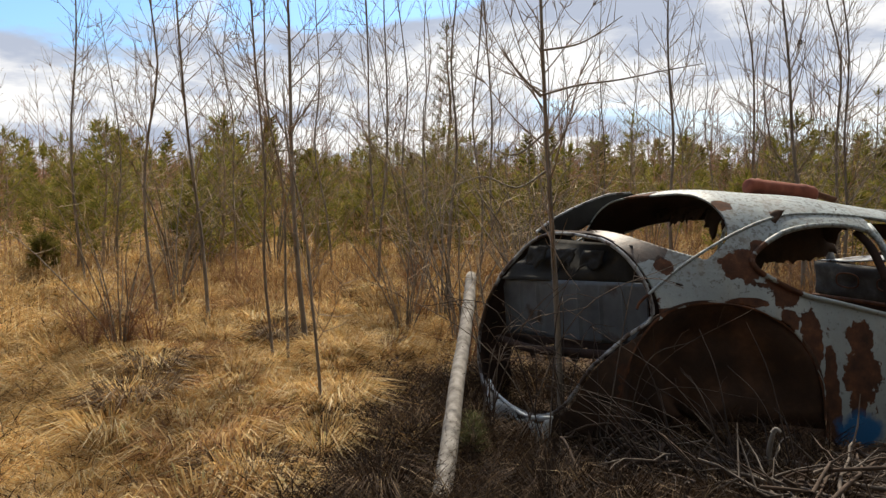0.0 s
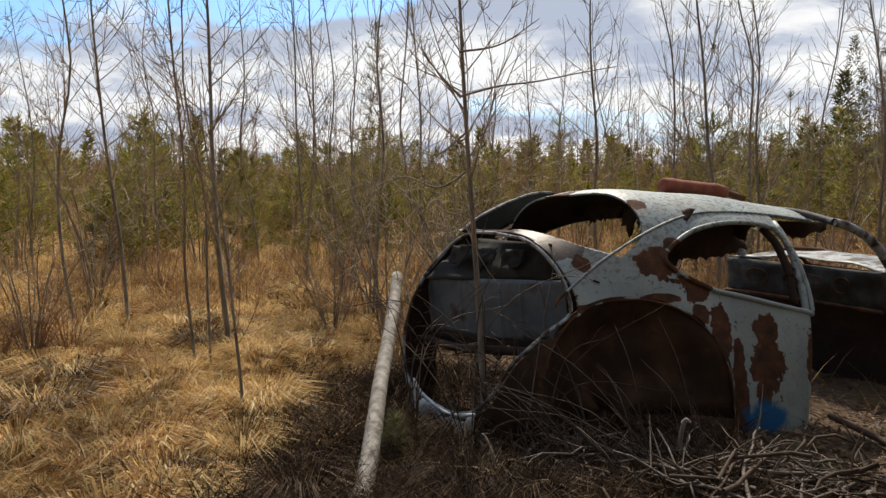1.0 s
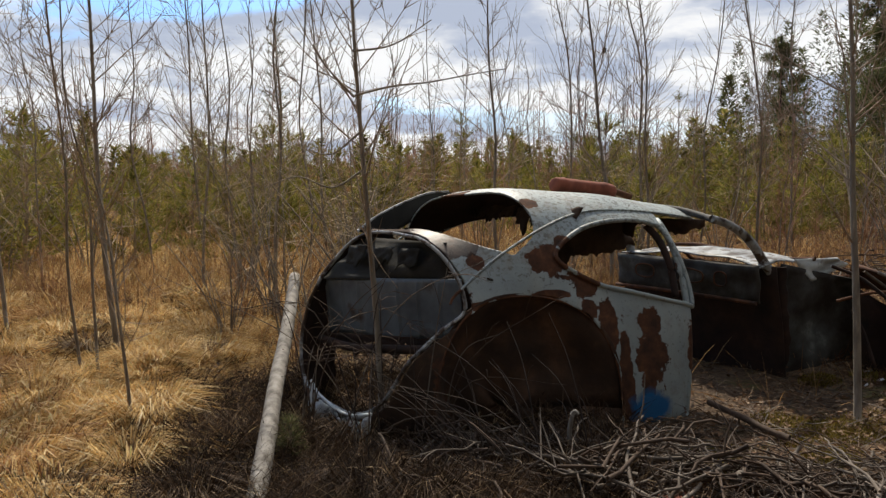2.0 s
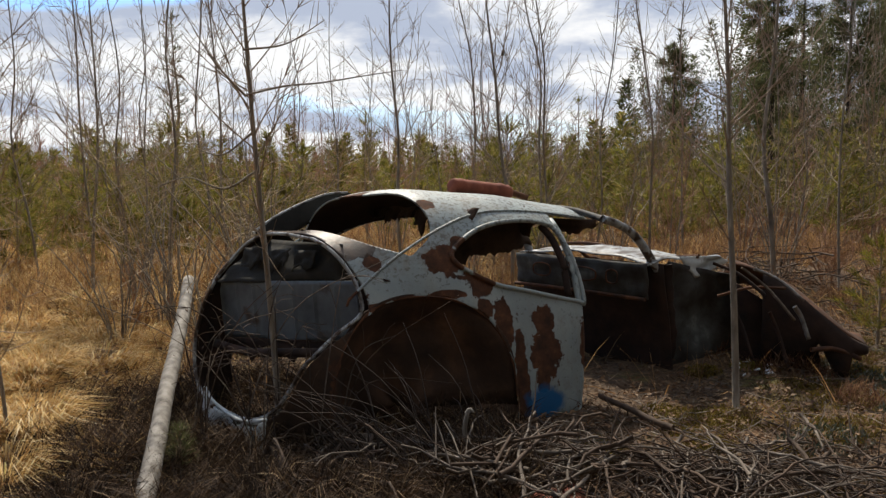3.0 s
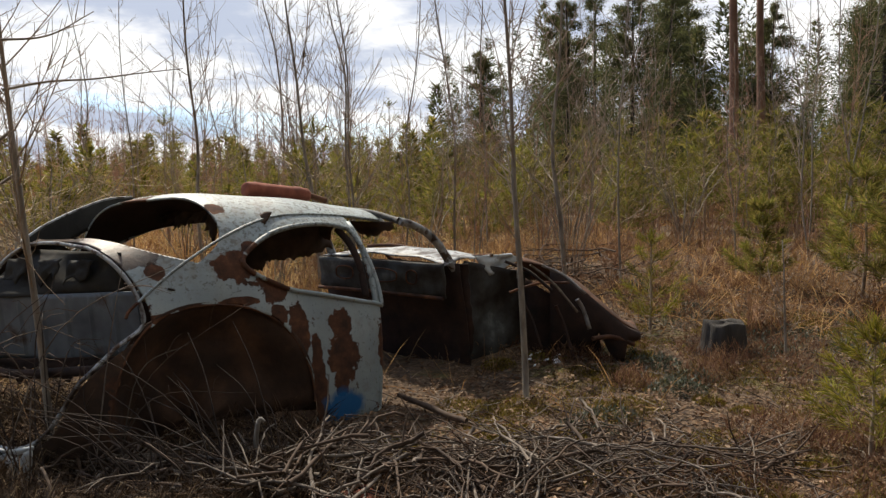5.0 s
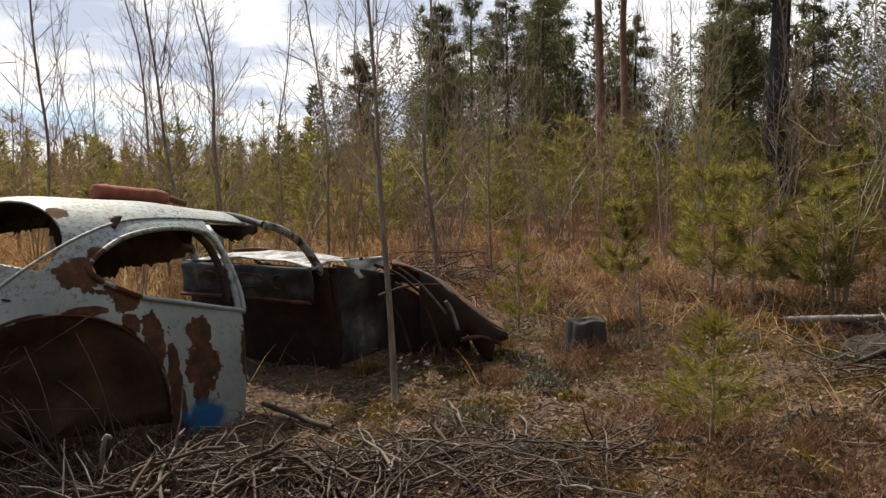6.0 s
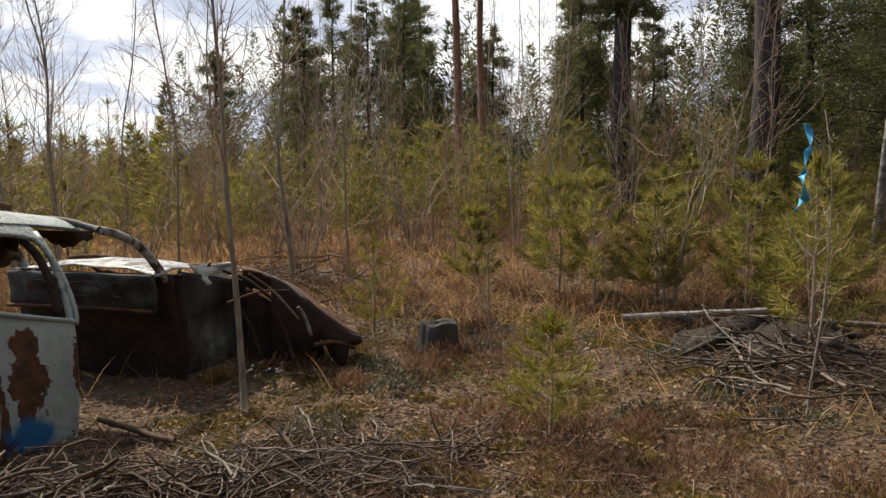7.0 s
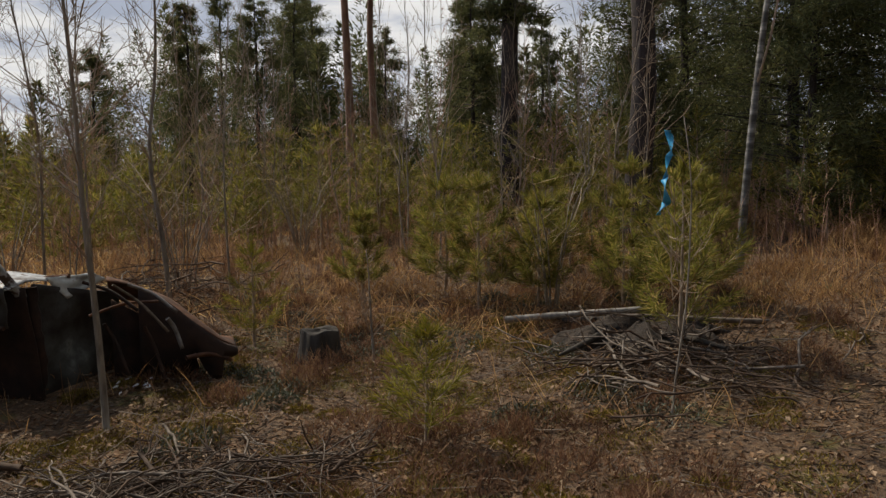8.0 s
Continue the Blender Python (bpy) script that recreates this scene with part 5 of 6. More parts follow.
for i, (x, y, h, s) in enumerate([(7.2, 20.5, 5.4, 0.27), (10.5, 20.5, 7.0, 0.27), (9.2, 22.5, 6.6, 0.27), (13.0, 19.5, 5.0, 0.25), (15.5, 18.5, 5.0, 0.24), (15.0, 14.5, 5.2, 0.24), (17.5, 13.5, 9.0, 0.2),
                                  (13.5, 9.0, 8.5, 0.2), (15.5, 8.5, 9.5, 0.2), (12.6, 6.2, 9.0, 0.2), (14.5, 5.5, 9.0, 0.22), (12.0, 3.2, 9.0, 0.22), (18.5, 10.5, 9.0, 0.2), (12.2, 4.6, 7.0, 0.24), (11.6, 8.3, 5.6, 0.24), (14.0, 16.6, 6.0, 0.24), (12.8, 14.2, 6.2, 0.24), (11.3, 13.0, 5.2, 0.26), (10.9, 5.0, 5.5, 0.24), (6.2, 17.0, 5.0, 0.26), (8.1, 17.5, 5.4, 0.26), (11.6, 17.0, 4.8, 0.27), (9.8, 18.6, 6.2, 0.25), (12.2, 22.5, 7.0, 0.26), (5.2, 21.5, 4.6, 0.28)]):
    big_pine("dark_conifer", "dark green conifer standing in the wood", x, y, h, 0.012 * h, 420 + i, M_NEEDLE_DARK, M_PINE_BARK, bare=0.06, spread=s, per=400, needle=0.14, width=0.020)

birch = tagged(new("leaning_birch"), "leaning white birch trunk with dark scars", "tree", "tall trees of the wood")
birch.matrix_world = pose(*spot(8.11, 4.48))
t, c = sapling_geo((0.5, -0.45, 7.0), 0.048, 77, 14, 3, 0.4, 0.2)
part("trunk", t, M_BIRCH, birch)
part("twig_crown", c, M_TWIG, birch, smooth=False)

# sapling with the blue ribbon
sapling(4.11, 2.49, 4.14, 2.45, 1.80, 0.006, 55, "thin bare sapling with a blue ribbon tied to it", 9, 2, 0.45, 0.3)
ribbon = tagged(new("blue_ribbon"), "strip of bright blue marking ribbon hanging from a sapling", "ribbon")
ribbon.matrix_world = pose(4.06, 2.50, 1.24)
n = 60
s = np.linspace(0, 1, n)
mid = np.stack([0.022 * np.sin(17 * s) + 0.09 * (s - 0.5), 0.025 * np.cos(14 * s), 0.5 * s + 0.02 * np.sin(23 * s)], -1)
tw = np.stack([np.cos(13 * s), np.sin(13 * s), 0.5 * np.sin(19 * s)], -1) * 0.023
part("strip", Geo().sheet(np.stack([mid - tw, mid, mid + tw], 1)), M_RIBBON, ribbon, "", True, 0.0015)

# ---- pole, stump, logs ----
pole = tagged(new("peeled_pole"), "pale peeled wooden pole leaning beside the car tail", "pole")
a, b = np.array([-1.425, 2.78, 0.035]), np.array([-2.115, 5.03, 0.722])
pole.matrix_world = pose(*a)
rng = np.random.default_rng(5)
line = bent_line(np.zeros(3), b - a, 30, rng, 0.002)
g = Geo().tube(line, np.linspace(0.045, 0.040, 30) + rng.normal(0, 0.0012, 30), 16)
part("shaft", g, M_POLE, pole)
for k in range(16):
    f, w = rng.uniform(0.05, 0.95), rng.uniform(0, 6.28)
    p = line[int(f * 29)]
    o = np.array([math.cos(w), math.sin(w) * 0.4, math.sin(w)]) * 0.043
    part("knot", Geo().tube([p + o * 0.8, p + o * 1.13], [0.008, 0.005], 6), M_DEAD_DARK, pole)

stump = tagged(new("tree_stump"), "grey weathered sawn tree stump in the moss", "stump")
stump.matrix_world = pose(*spot(3.12, 4.95))
w = np.linspace(0, 2 * np.pi, 41)
rows = []
for z, r in ((-0.08, 0.23), (0.02, 0.19), (0.07, 0.165), (0.15, 0.152), (0.245, 0.146), (0.255, 0.136)):
    q = r * (1 + 0.06 * np.sin(5 * w + 1) + 0.04 * np.sin(11 * w))
    rows.append(np.stack([q * np.cos(w), q * np.sin(w), np.full(41, z) + 0.012 * np.sin(3 * w)], -1))
part("bark_side", Geo().sheet(rows), M_STUMP, stump)
part("cut_top", Geo().sheet([rows[-1], rows[-1] * [0.5, 0.5, 1.0], rows[-1] * [0.02, 0.02, 1.0]]), M_STUMP, stump)

mound = tagged(new("root_mound"), "grey rotten root stump under old logs", "stump")
mound.matrix_world = pose(*spot(5.32, 3.62), 0, 0, -38)
rng = np.random.default_rng(8)
u, v = np.meshgrid(np.linspace(0, 2 * np.pi, 61), np.linspace(0, 1, 16), indexing="ij")
rr = 0.58 * (1 - v**2.5) ** 0.5 * (1 + 0.14 * np.sin(4 * u + 1) + 0.09 * np.sin(9 * u) + 0.05 * np.sin(17 * u + 9 * v))
part("stump_body", Geo().sheet(np.stack([1.2 * rr * np.cos(u), rr * np.sin(u), -0.14 + 0.32 * v + 0.03 * np.sin(6 * u + 7 * v) + 0.02 * np.sin(13 * u - 9 * v)], -1)), M_MOUND, mound)
for k in range(8):
    az = rng.random() * 6.28
    p0 = np.array([0.5 * math.cos(az), 0.4 * math.sin(az), 0.12])
    p1 = p0 + np.array([math.cos(az) * rng.uniform(0.3, 0.8), math.sin(az) * rng.uniform(0.3, 0.7), rng.uniform(-0.12, 0.05)])
    part("root", Geo().tube(spline([p0, (p0 + p1) / 2 + rng.standard_normal(3) * 0.05, p1], 9), np.linspace(0.035, 0.012, 9), 6), M_STUMP, mound)


def log(name, label, a, b, r, mat, seed, cat="log"):
    rng = np.random.default_rng(seed)
    ob = tagged(new(name), label, cat)
    ob.matrix_world = pose(*a)
    n = 14
    line = bent_line(np.zeros(3), np.array(b, float) - np.array(a), n, rng, 0.012)
    part("log_body", Geo().tube(line, np.linspace(r, r * 0.75, n) * (1 + rng.normal(0, 0.05, n)), 10), mat, ob)
    for k in range(4):
        i = int(rng.integers(2, n - 2))
        d = rng.standard_normal(3)
        d /= np.linalg.norm(d)
        part("branch_stub", Geo().tube([line[i], line[i] + d * r * 2.2], [r * 0.3, r * 0.15], 6), mat, ob)
    return ob


log("fallen_log", "pale barkless log lying across a rotten stump", (4.62, 4.52, 0.30), (5.50, 3.72, 0.40), 0.030, M_POLE, 1)
log("fallen_log", "grey dead log resting on a rotten stump", (5.2, 3.75, 0.36), (6.2, 3.05, 0.30), 0.03, M_DEAD, 2)
log("fallen_log", "brown dead log sloping off a rotten stump", (5.2, 3.5, 0.30), (5.9, 2.6, 0.05), 0.04, M_DEAD_DARK, 3)
log("fallen_log", "pale fallen log in the far meadow", (-8.9, 15.2, 0.78), (-8.0, 15.6, 1.02), 0.06, M_POLE, 4)
log("fallen_log", "grey log lying at the foot of the wood", (8.0, 9.0, float(height(8.0, 9.0)) + 0.06), (10.5, 8.0, float(height(10.5, 8.0)) + 0.08), 0.05, M_DEAD, 6)
log("fallen_log", "dark fallen branch lying near the car", (0.95, 3.95, 0.06), (0.62, 4.35, 0.12), 0.02, M_DEAD_DARK, 7)

cone = tagged(new("dead_leaf_cluster"), "dark withered leaf cluster caught on a sapling", "leaf cluster")
cone.matrix_world = pose(0.13, 7.5, 2.66)
rng = np.random.default_rng(3)
g = Geo()
b = rng.standard_normal((60, 3)) * [0.008, 0.008, 0.018]
d = rng.standard_normal((60, 3))
d /= np.linalg.norm(d, axis=1, keepdims=True)
g.needles(b, d, np.roll(d, 1, axis=1), np.full(60, 0.028), np.full(60, 0.011))
part("withered_leaves", g, M_CONE, cone, smooth=False)


# ---- brush pile ----
def stick_geo(ln, r, seed, bend=0.35, forks=3):
    rng = np.random.default_rng(seed)
    n = 9
    q = np.linspace(0, 1, n)[:, None]
    side = rng.standard_normal(3) * [0, 1, 0.6]
    p = np.array([ln, 0, 0]) * q + side * bend * ln * q * (1 - q) + np.cumsum(rng.standard_normal((n, 3)) * 0.018 * ln, axis=0)
    g = Geo().tube(p, np.linspace(r, r * 0.45, n), 6)
    for _ in range(forks):
        i = int(rng.integers(3, n - 1))
        d = np.array([0.7, rng.normal() * 0.6, rng.normal() * 0.4]) * ln * rng.uniform(0.15, 0.4)
        g.tube([p[i], p[i] + d * 0.5, p[i] + d + [0, 0, 0.02]], [r * 0.5, r * 0.4, r * 0.2], 5, False)
    return g


def brush_pile(label, x, y, n, sx, sy, hgt, seed, lo=0.35, hi=1.1, heading=None):
    rng = np.random.default_rng(seed)
    ob = tagged(new("brush_pile"), label, "brush pile")
    ob.matrix_world = pose(*spot(x, y))
    meshes = []
    for k in range(10):
        ln = lo + (hi - lo) * (k / 9) ** 1.2
        meshes.append(stick_geo(ln, 0.0035 + 0.0085 * rng.random() ** 1.7 * min(1, ln / 0.5), seed * 50 + k).mesh("branch", (M_DEAD_DARK, M_DEAD, M_DEAD_DARK, M_DEAD_DARK)[k % 4], True))
    for k in range(n):
        me = meshes[int(rng.integers(0, 10))]
        br = new("branch", me)
        br.parent = ob
        px, py = rng.normal() * sx, rng.normal() * sy
        top = hgt * math.exp(-0.5 * ((px / sx) ** 2 + (py / sy) ** 2))
        az = rng.random() * 360 if heading is None else heading + rng.normal() * 35 + (180 if rng.random() < 0.5 else 0)
        br.matrix_local = pose(px, py, 0.01 + top * rng.random(), rng.random() * 360, rng.normal() * 9, az) @ pose(-0.3, 0, 0)
    return ob


brush_pile("heap of grey and brown dead branches on the ground", 0.95, 3.30, 290, 0.46, 0.24, 0.15, 11, 0.15, 0.75)
brush_pile("spread of long pale dead sticks on the litter", 1.55, 3.05, 130, 0.42, 0.20, 0.10, 18, 0.25, 0.9)
brush_pile("heap of brown twigs against the car's flank", 0.15, 3.32, 120, 0.30, 0.16, 0.13, 12, 0.2, 0.7)
brush_pile("scatter of grey dead branches round the old stump", 5.0, 3.05, 150, 0.45, 0.32, 0.16, 13)
brush_pile("grey twigs lying over the rotten stump", 5.35, 3.55, 36, 0.38, 0.26, 0.34, 17, 0.25, 0.8)
brush_pile("scatter of grey branches at the foot of the stump", 5.3, 2.6, 60, 0.5, 0.25, 0.08, 15)
brush_pile("dark twigs heaped under the car tail", -0.62, 3.40, 150, 0.32, 0.20, 0.16, 14, 0.2, 0.7)
brush_pile("tangled heap of dead branches behind the car nose", 2.9, 7.6, 70, 0.6, 0.4, 0.45, 16, 0.5, 1.3)

root = tagged(new("bleached_root"), "bleached curling root end standing on the brush", "root")
root.matrix_world = pose(-0.14, 3.45, 0.03) @ Matrix.Diagonal((0.95, 0.95, 1.0, 1))
part("stem", Geo().tube(spline([(0.08, -0.1, 0.02), (0.03, 0.0, 0.06), (-0.01, 0.01, 0.15), (0.0, 0.0, 0.24), (0.012, 0.0, 0.27)], 18), np.linspace(0.016, 0.009, 18), 8), M_POLE, root)
part("knob", Geo().tube(spline([(0.0, 0, 0.255), (0.015, 0, 0.275), (0.035, -0.005, 0.262)], 8), np.linspace(0.012, 0.007, 8), 8), M_POLE, root)
for a, b, c in (((0.05, -0.05, 0.05), (0.16, -0.1, 0.10), (0.30, -0.12, 0.03)), ((0.08, -0.05, 0.05), (0.12, 0.0, 0.12), (0.14, 0.02, 0.17)), ((0.05, -0.05, 0.03), (0.02, -0.12, 0.05), (0.03, -0.2, -0.02)), ((0.12, -0.06, 0.06), (0.24, -0.02, 0.13), (0.36, -0.1, 0.04))):
    part("rootlet", Geo().tube(spline([a, b, c], 10), np.linspace(0.011, 0.004, 10), 7), M_DEAD_DARK, root)

plate = tagged(new("rusty_sheet"), "flat red-rusted metal sheet half buried in twigs", "scrap metal")
plate.matrix_world = pose(0.12, 2.98, 0.045, 4, -3, 20)
part("sheet_metal", Geo().sheet(curved_panel([(-0.28, -0.06, 0), (0.28, -0.05, 0), (0.25, 0.08, 0.02), (-0.25, 0.06, 0.01)], 14, 6, 0.02, 0.008)), M_RED_RUST, plate, "", True, 0.004)

# thin canes arching against the car tail
canes = tagged(new("bramble_canes"), "thin bare canes arching against the car tail", "shrub")
canes.matrix_world = pose(-0.45, 3.35, 0.0)
rng = np.random.default_rng(41)
for k in range(34):
    p0 = np.array([rng.uniform(-0.25, 0.45), rng.uniform(-0.15, 0.1), 0.0])
    az = rng.uniform(1.6, 3.6)
    ln = rng.uniform(0.35, 1.15)
    p2 = p0 + np.array([math.cos(az) * ln * 0.8, 0.25 * math.sin(az) * ln + 0.05, ln * rng.uniform(0.25, 0.8)])
    part("cane", Geo().tube(spline([p0, (p0 + p2) / 2 + [0, 0, 0.12 * ln], p2], 9), np.linspace(0.0045, 0.0015, 9), 4, False), M_CANE, canes)


bramble = tagged(new("bare_bramble"), "thin bare bramble shoots straggling across the open engine bay", "shrub")
bramble.matrix_world = pose(-1.2, 3.66, 0.0)
rng = np.random.default_rng(43)
for k in range(26):
    p0 = np.array([rng.uniform(-0.42, 0.40), rng.uniform(-0.12, 0.10), 0.0])
    ln, lean = rng.uniform(0.5, 1.15), rng.normal() * 0.5
    p1 = p0 + np.array([0.35 * lean, 0.05, 0.62]) * ln
    p2 = p0 + np.array([lean, 0.16, rng.uniform(0.6, 0.95)]) * ln
    way = spline([p0, p1 + rng.standard_normal(3) * 0.03, p2], 11)
    part("cane", Geo().tube(way, np.linspace(0.0042, 0.0014, 11), 4, False), (M_CANE, M_DEAD_DARK, M_DEAD)[k % 3], bramble)
    for i in (4, 6, 8):
        e = rng.standard_normal(3) * [0.8, 0.3, 0.5] * 0.16
        part("shoot", Geo().tube([way[i], way[i] + e * 0.5 + [0, 0, 0.02], way[i] + e], [0.0022, 0.0017, 0.001], 3, False), M_DEAD_DARK, bramble)


# ---- grass, litter, moss ----
def unit(v):
    return v / np.maximum(np.linalg.norm(v, axis=1, keepdims=True), 1e-9)


def meadow(n, rng, az0, az1, d0, d1, length, width, lie, keep, power=1.3):
    """Matted dry blades; keep(x, y) gives the share that grows at a place."""
    x, y = scatter(n, az0, az1, d0, d1, rng, power)
    ok = rng.random(n) < keep(x, y)
    x, y = x[ok], y[ok]
    m = len(x)
    # blades fall in swirling drifts
    drift = 2.2 * np.sin(0.9 * x + 0.6 * y) + 1.7 * np.cos(1.3 * y - 0.7 * x) + rng.normal(0, 2.3, m)
    rise = np.abs(rng.normal(0, lie, m)) + 0.06
    d = unit(np.stack([np.cos(drift), np.sin(drift), rise], -1))
    tuft = 0.05 * np.maximum(0, np.sin(3.1 * x + 1.2 * np.sin(2.3 * y)) * np.sin(2.7 * y + x)) 
    base = np.stack([x, y, height(x, y) + tuft * rng.random(m) + 0.004], -1)
    dist = np.hypot(x, y)
    return Geo().blades(base, d, unit(np.cross(d, rng.standard_normal((m, 3)))), length * rng.uniform(0.5, 1.3, m), width * np.maximum(1, dist / 5.5) * rng.uniform(0.7, 1.3, m))


def west(x, y):
    edge = x + 2.0 + 0.27 * (np.minimum(y, 6.0) - 3) - 0.5 * np.maximum(0, y - 6.0) + 0.12 * np.sin(3 * y)
    return 1 / (1 + np.exp(np.clip(edge / 0.22, -40, 40)))


def clear_of_car(x, y):
    u = (x + 0.842) * math.cos(radians(43)) + (y - 4.197) * math.sin(radians(43))
    v = -(x + 0.842) * math.sin(radians(43)) + (y - 4.197) * math.cos(radians(43))
    return np.where((u > 0.45) & (u < 2.9) & (np.abs(v) < 0.75), 0.4, np.where((u > -0.7) & (u < 2.9) & (np.abs(v) < 0.75), 0.5, 1.0))


rng = np.random.default_rng(51)
g = meadow(230000, rng, -60, 8, 2.0, 9.0, 0.105, 0.0050, 0.55, lambda x, y: west(x, y) * clear_of_car(x, y))
tagged(part("dry_grass", g, M_STRAW, smooth=False), "matted dry yellow grass of the meadow", "grass", kind="stuff")
g = meadow(9000, rng, -60, -8, 2.2, 9.0, 0.17, 0.0045, 0.9, west)
tagged(part("brown_stalks", g, M_DEADGRASS_SHADED, smooth=False), "brown dead stalks among the straw", "grass", kind="stuff")
g = meadow(42000, rng, -62, 20, 7.5, 22, 0.26, 0.006, 0.7, lambda x, y: 0.4 + 0.6 * west(x + 1, y), 1.1)
tagged(part("far_grass", g, M_STRAW, smooth=False), "tall dry grass between the saplings", "grass", kind="stuff")
g = meadow(40000, rng, -45, 75, 4.5, 17, 0.33, 0.005, 1.3, lambda x, y: (0.12 + 0.88 * (np.sin(1.4 * x + 0.8 * y) * np.cos(0.9 * y - 0.5 * x) > -0.1)) * np.where(np.hypot(x, y) < 6.2, 0.12, 1.0) * clear_of_car(x, y) * np.where(x < -3.5, 0.4, 1), 1.0)
tagged(part("rusty_undergrowth", g, M_REED, smooth=False), "rust-brown dead undergrowth behind the wreck", "undergrowth", kind="stuff")
g = meadow(40000, rng, -35, 72, 2.0, 9.0, 0.15, 0.0038, 0.4, lambda x, y: (1 - west(x, y)) * np.where(x < 0.2, 1.0, 0.5) * clear_of_car(x, y))
tagged(part("thin_dry_grass", g, M_LITTER, smooth=False), "thin brown dry grass over leaf litter", "grass", kind="stuff")


# blades round the tail; their dark colour stands in for shade
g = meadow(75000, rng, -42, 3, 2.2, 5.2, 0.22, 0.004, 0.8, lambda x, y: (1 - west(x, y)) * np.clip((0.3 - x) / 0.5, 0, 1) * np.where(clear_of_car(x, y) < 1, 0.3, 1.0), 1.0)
tagged(part("shade_dark_dead_grass", g, M_DEADGRASS_SHADED, smooth=False), "tangled dead grass round the car tail, shade painted into its colour", "grass", kind="stuff")


def tussock(x, y, r, n, rng, mat_geo, length=0.3, width=0.002):
    a = rng.random(n) * 2 * np.pi
    q = r * 0.35 * np.sqrt(rng.random(n))
    d = unit(np.stack([np.cos(a), np.sin(a), rng.uniform(0.4, 1.7, n)], -1))
    b = np.stack([x + q * np.cos(a), y + q * np.sin(a), np.full(n, float(height(x, y))) + 0.03 * rng.random(n)], -1)
    ln = length * rng.uniform(0.5, 1.2, n)
    side = unit(np.cross(d, rng.standard_normal((n, 3)))) * width
    m1, tip = b + d * (ln * 0.5)[:, None], b + d * ln[:, None] * [1.3, 1.3, 0.3]
    v = np.stack([b - side, b + side, m1 + side, m1 - side, tip], 1).reshape(-1, 3)
    o = mat_geo.n + np.arange(n)[:, None] * 5
    mat_geo.f4.append(o + np.array([[0, 1, 2, 3]]))
    mat_geo.f3.append(o + np.array([[3, 2, 4]]))
    mat_geo.v.append(v)
    mat_geo.n += 5 * n


TUFTS = [(-2.55, 3.95), (-3.6, 4.2), (-2.2, 3.1), (-2.9, 4.6), (-1.9, 5.6), (-3.0, 5.6), (-4.6, 4.0), (-1.0, 3.0), (-0.75, 2.95), (-1.25, 3.7), (-2.1, 6.6), (-5.6, 5.2), (-0.5, 2.9), (-3.9, 6.0), (-1.7, 2.75)]
for x, y in TUFTS:
    g = Geo()
    tussock(x, y, 0.28, 420, rng, g)
    # tussocks near the tail get the grass colour with painted shade
    tagged(part("grass_tussock", g, M_STRAW if x < -2.1 else M_DEADGRASS_SHADED, smooth=False), "tussock of bent dry grass", "grass", "grass tussocks")
g = Geo()
for _ in range(420):
    x, y = scatter(1, -52, 5, 2.4, 11, rng)
    if x[0] < -2.1 - 0.25 * (y[0] - 3):
        tussock(x[0], y[0], rng.uniform(0.2, 0.45), 150, rng, g, rng.uniform(0.18, 0.34))
for material_of, label, n, seed in ((M_REED, "rust-brown bent tussock in the meadow", 34, 5), (M_STRAW, "pale straw tussock with long bent blades", 70, 6), (M_OLDGRASS, "dark flattened tussock of old grass", 30, 7)):
    pick = np.random.default_rng(seed)
    for _ in range(n):
        x, y = scatter(1, -50, -12, 2.6, 8.5, pick)
        if x[0] > -2.2 - 0.27 * (y[0] - 3):
            continue
        h = Geo()
        tussock(x[0], y[0], pick.uniform(0.3, 0.6), 260, pick, h, pick.uniform(0.2, 0.34), 0.0035)
        tagged(part("grass_tussock", h, material_of, smooth=False), label, "grass", "grass tussocks")
tagged(part("low_tussocks", g, M_STRAW, smooth=False), "low bent tussocks scattered over the meadow", "grass", kind="stuff")


def litter(n, az0, az1, d0, d1, size, keep, rng):
    x, y = scatter(n, az0, az1, d0, d1, rng, 1.2)
    ok = rng.random(n) < keep(x, y)
    x, y = x[ok], y[ok]
    m = len(x)
    a = rng.random(m) * 6.283
    e1 = np.stack([np.cos(a), np.sin(a), rng.normal(0, 0.35, m)], -1)
    e2 = np.stack([-np.sin(a), np.cos(a), rng.normal(0, 0.35, m)], -1)
    s = (size * rng.uniform(0.5, 1.3, m))[:, None]
    c = np.stack([x, y, height(x, y) + 0.006 + 0.03 * rng.random(m)], -1)
    up = np.array([0, 0, 1.0]) * s * 0.25
    v = np.stack([c - e1 * s, c - e2 * s * 0.6 + up, c + e1 * s, c + e2 * s * 0.6 + up], 1).reshape(-1, 3)
    o = np.arange(m)[:, None] * 4
    return Geo().add(v, np.concatenate([o + np.array([[0, 1, 2]]), o + np.array([[0, 2, 3]])]))


g = litter(46000, -30, 72, 2.0, 9.5, 0.018, lambda x, y: (1 - west(x, y)) * clear_of_car(x, y), rng)
tagged(part("leaf_litter", g, M_LITTER, smooth=False), "curled brown fallen leaves covering the ground", "leaves", kind="stuff")


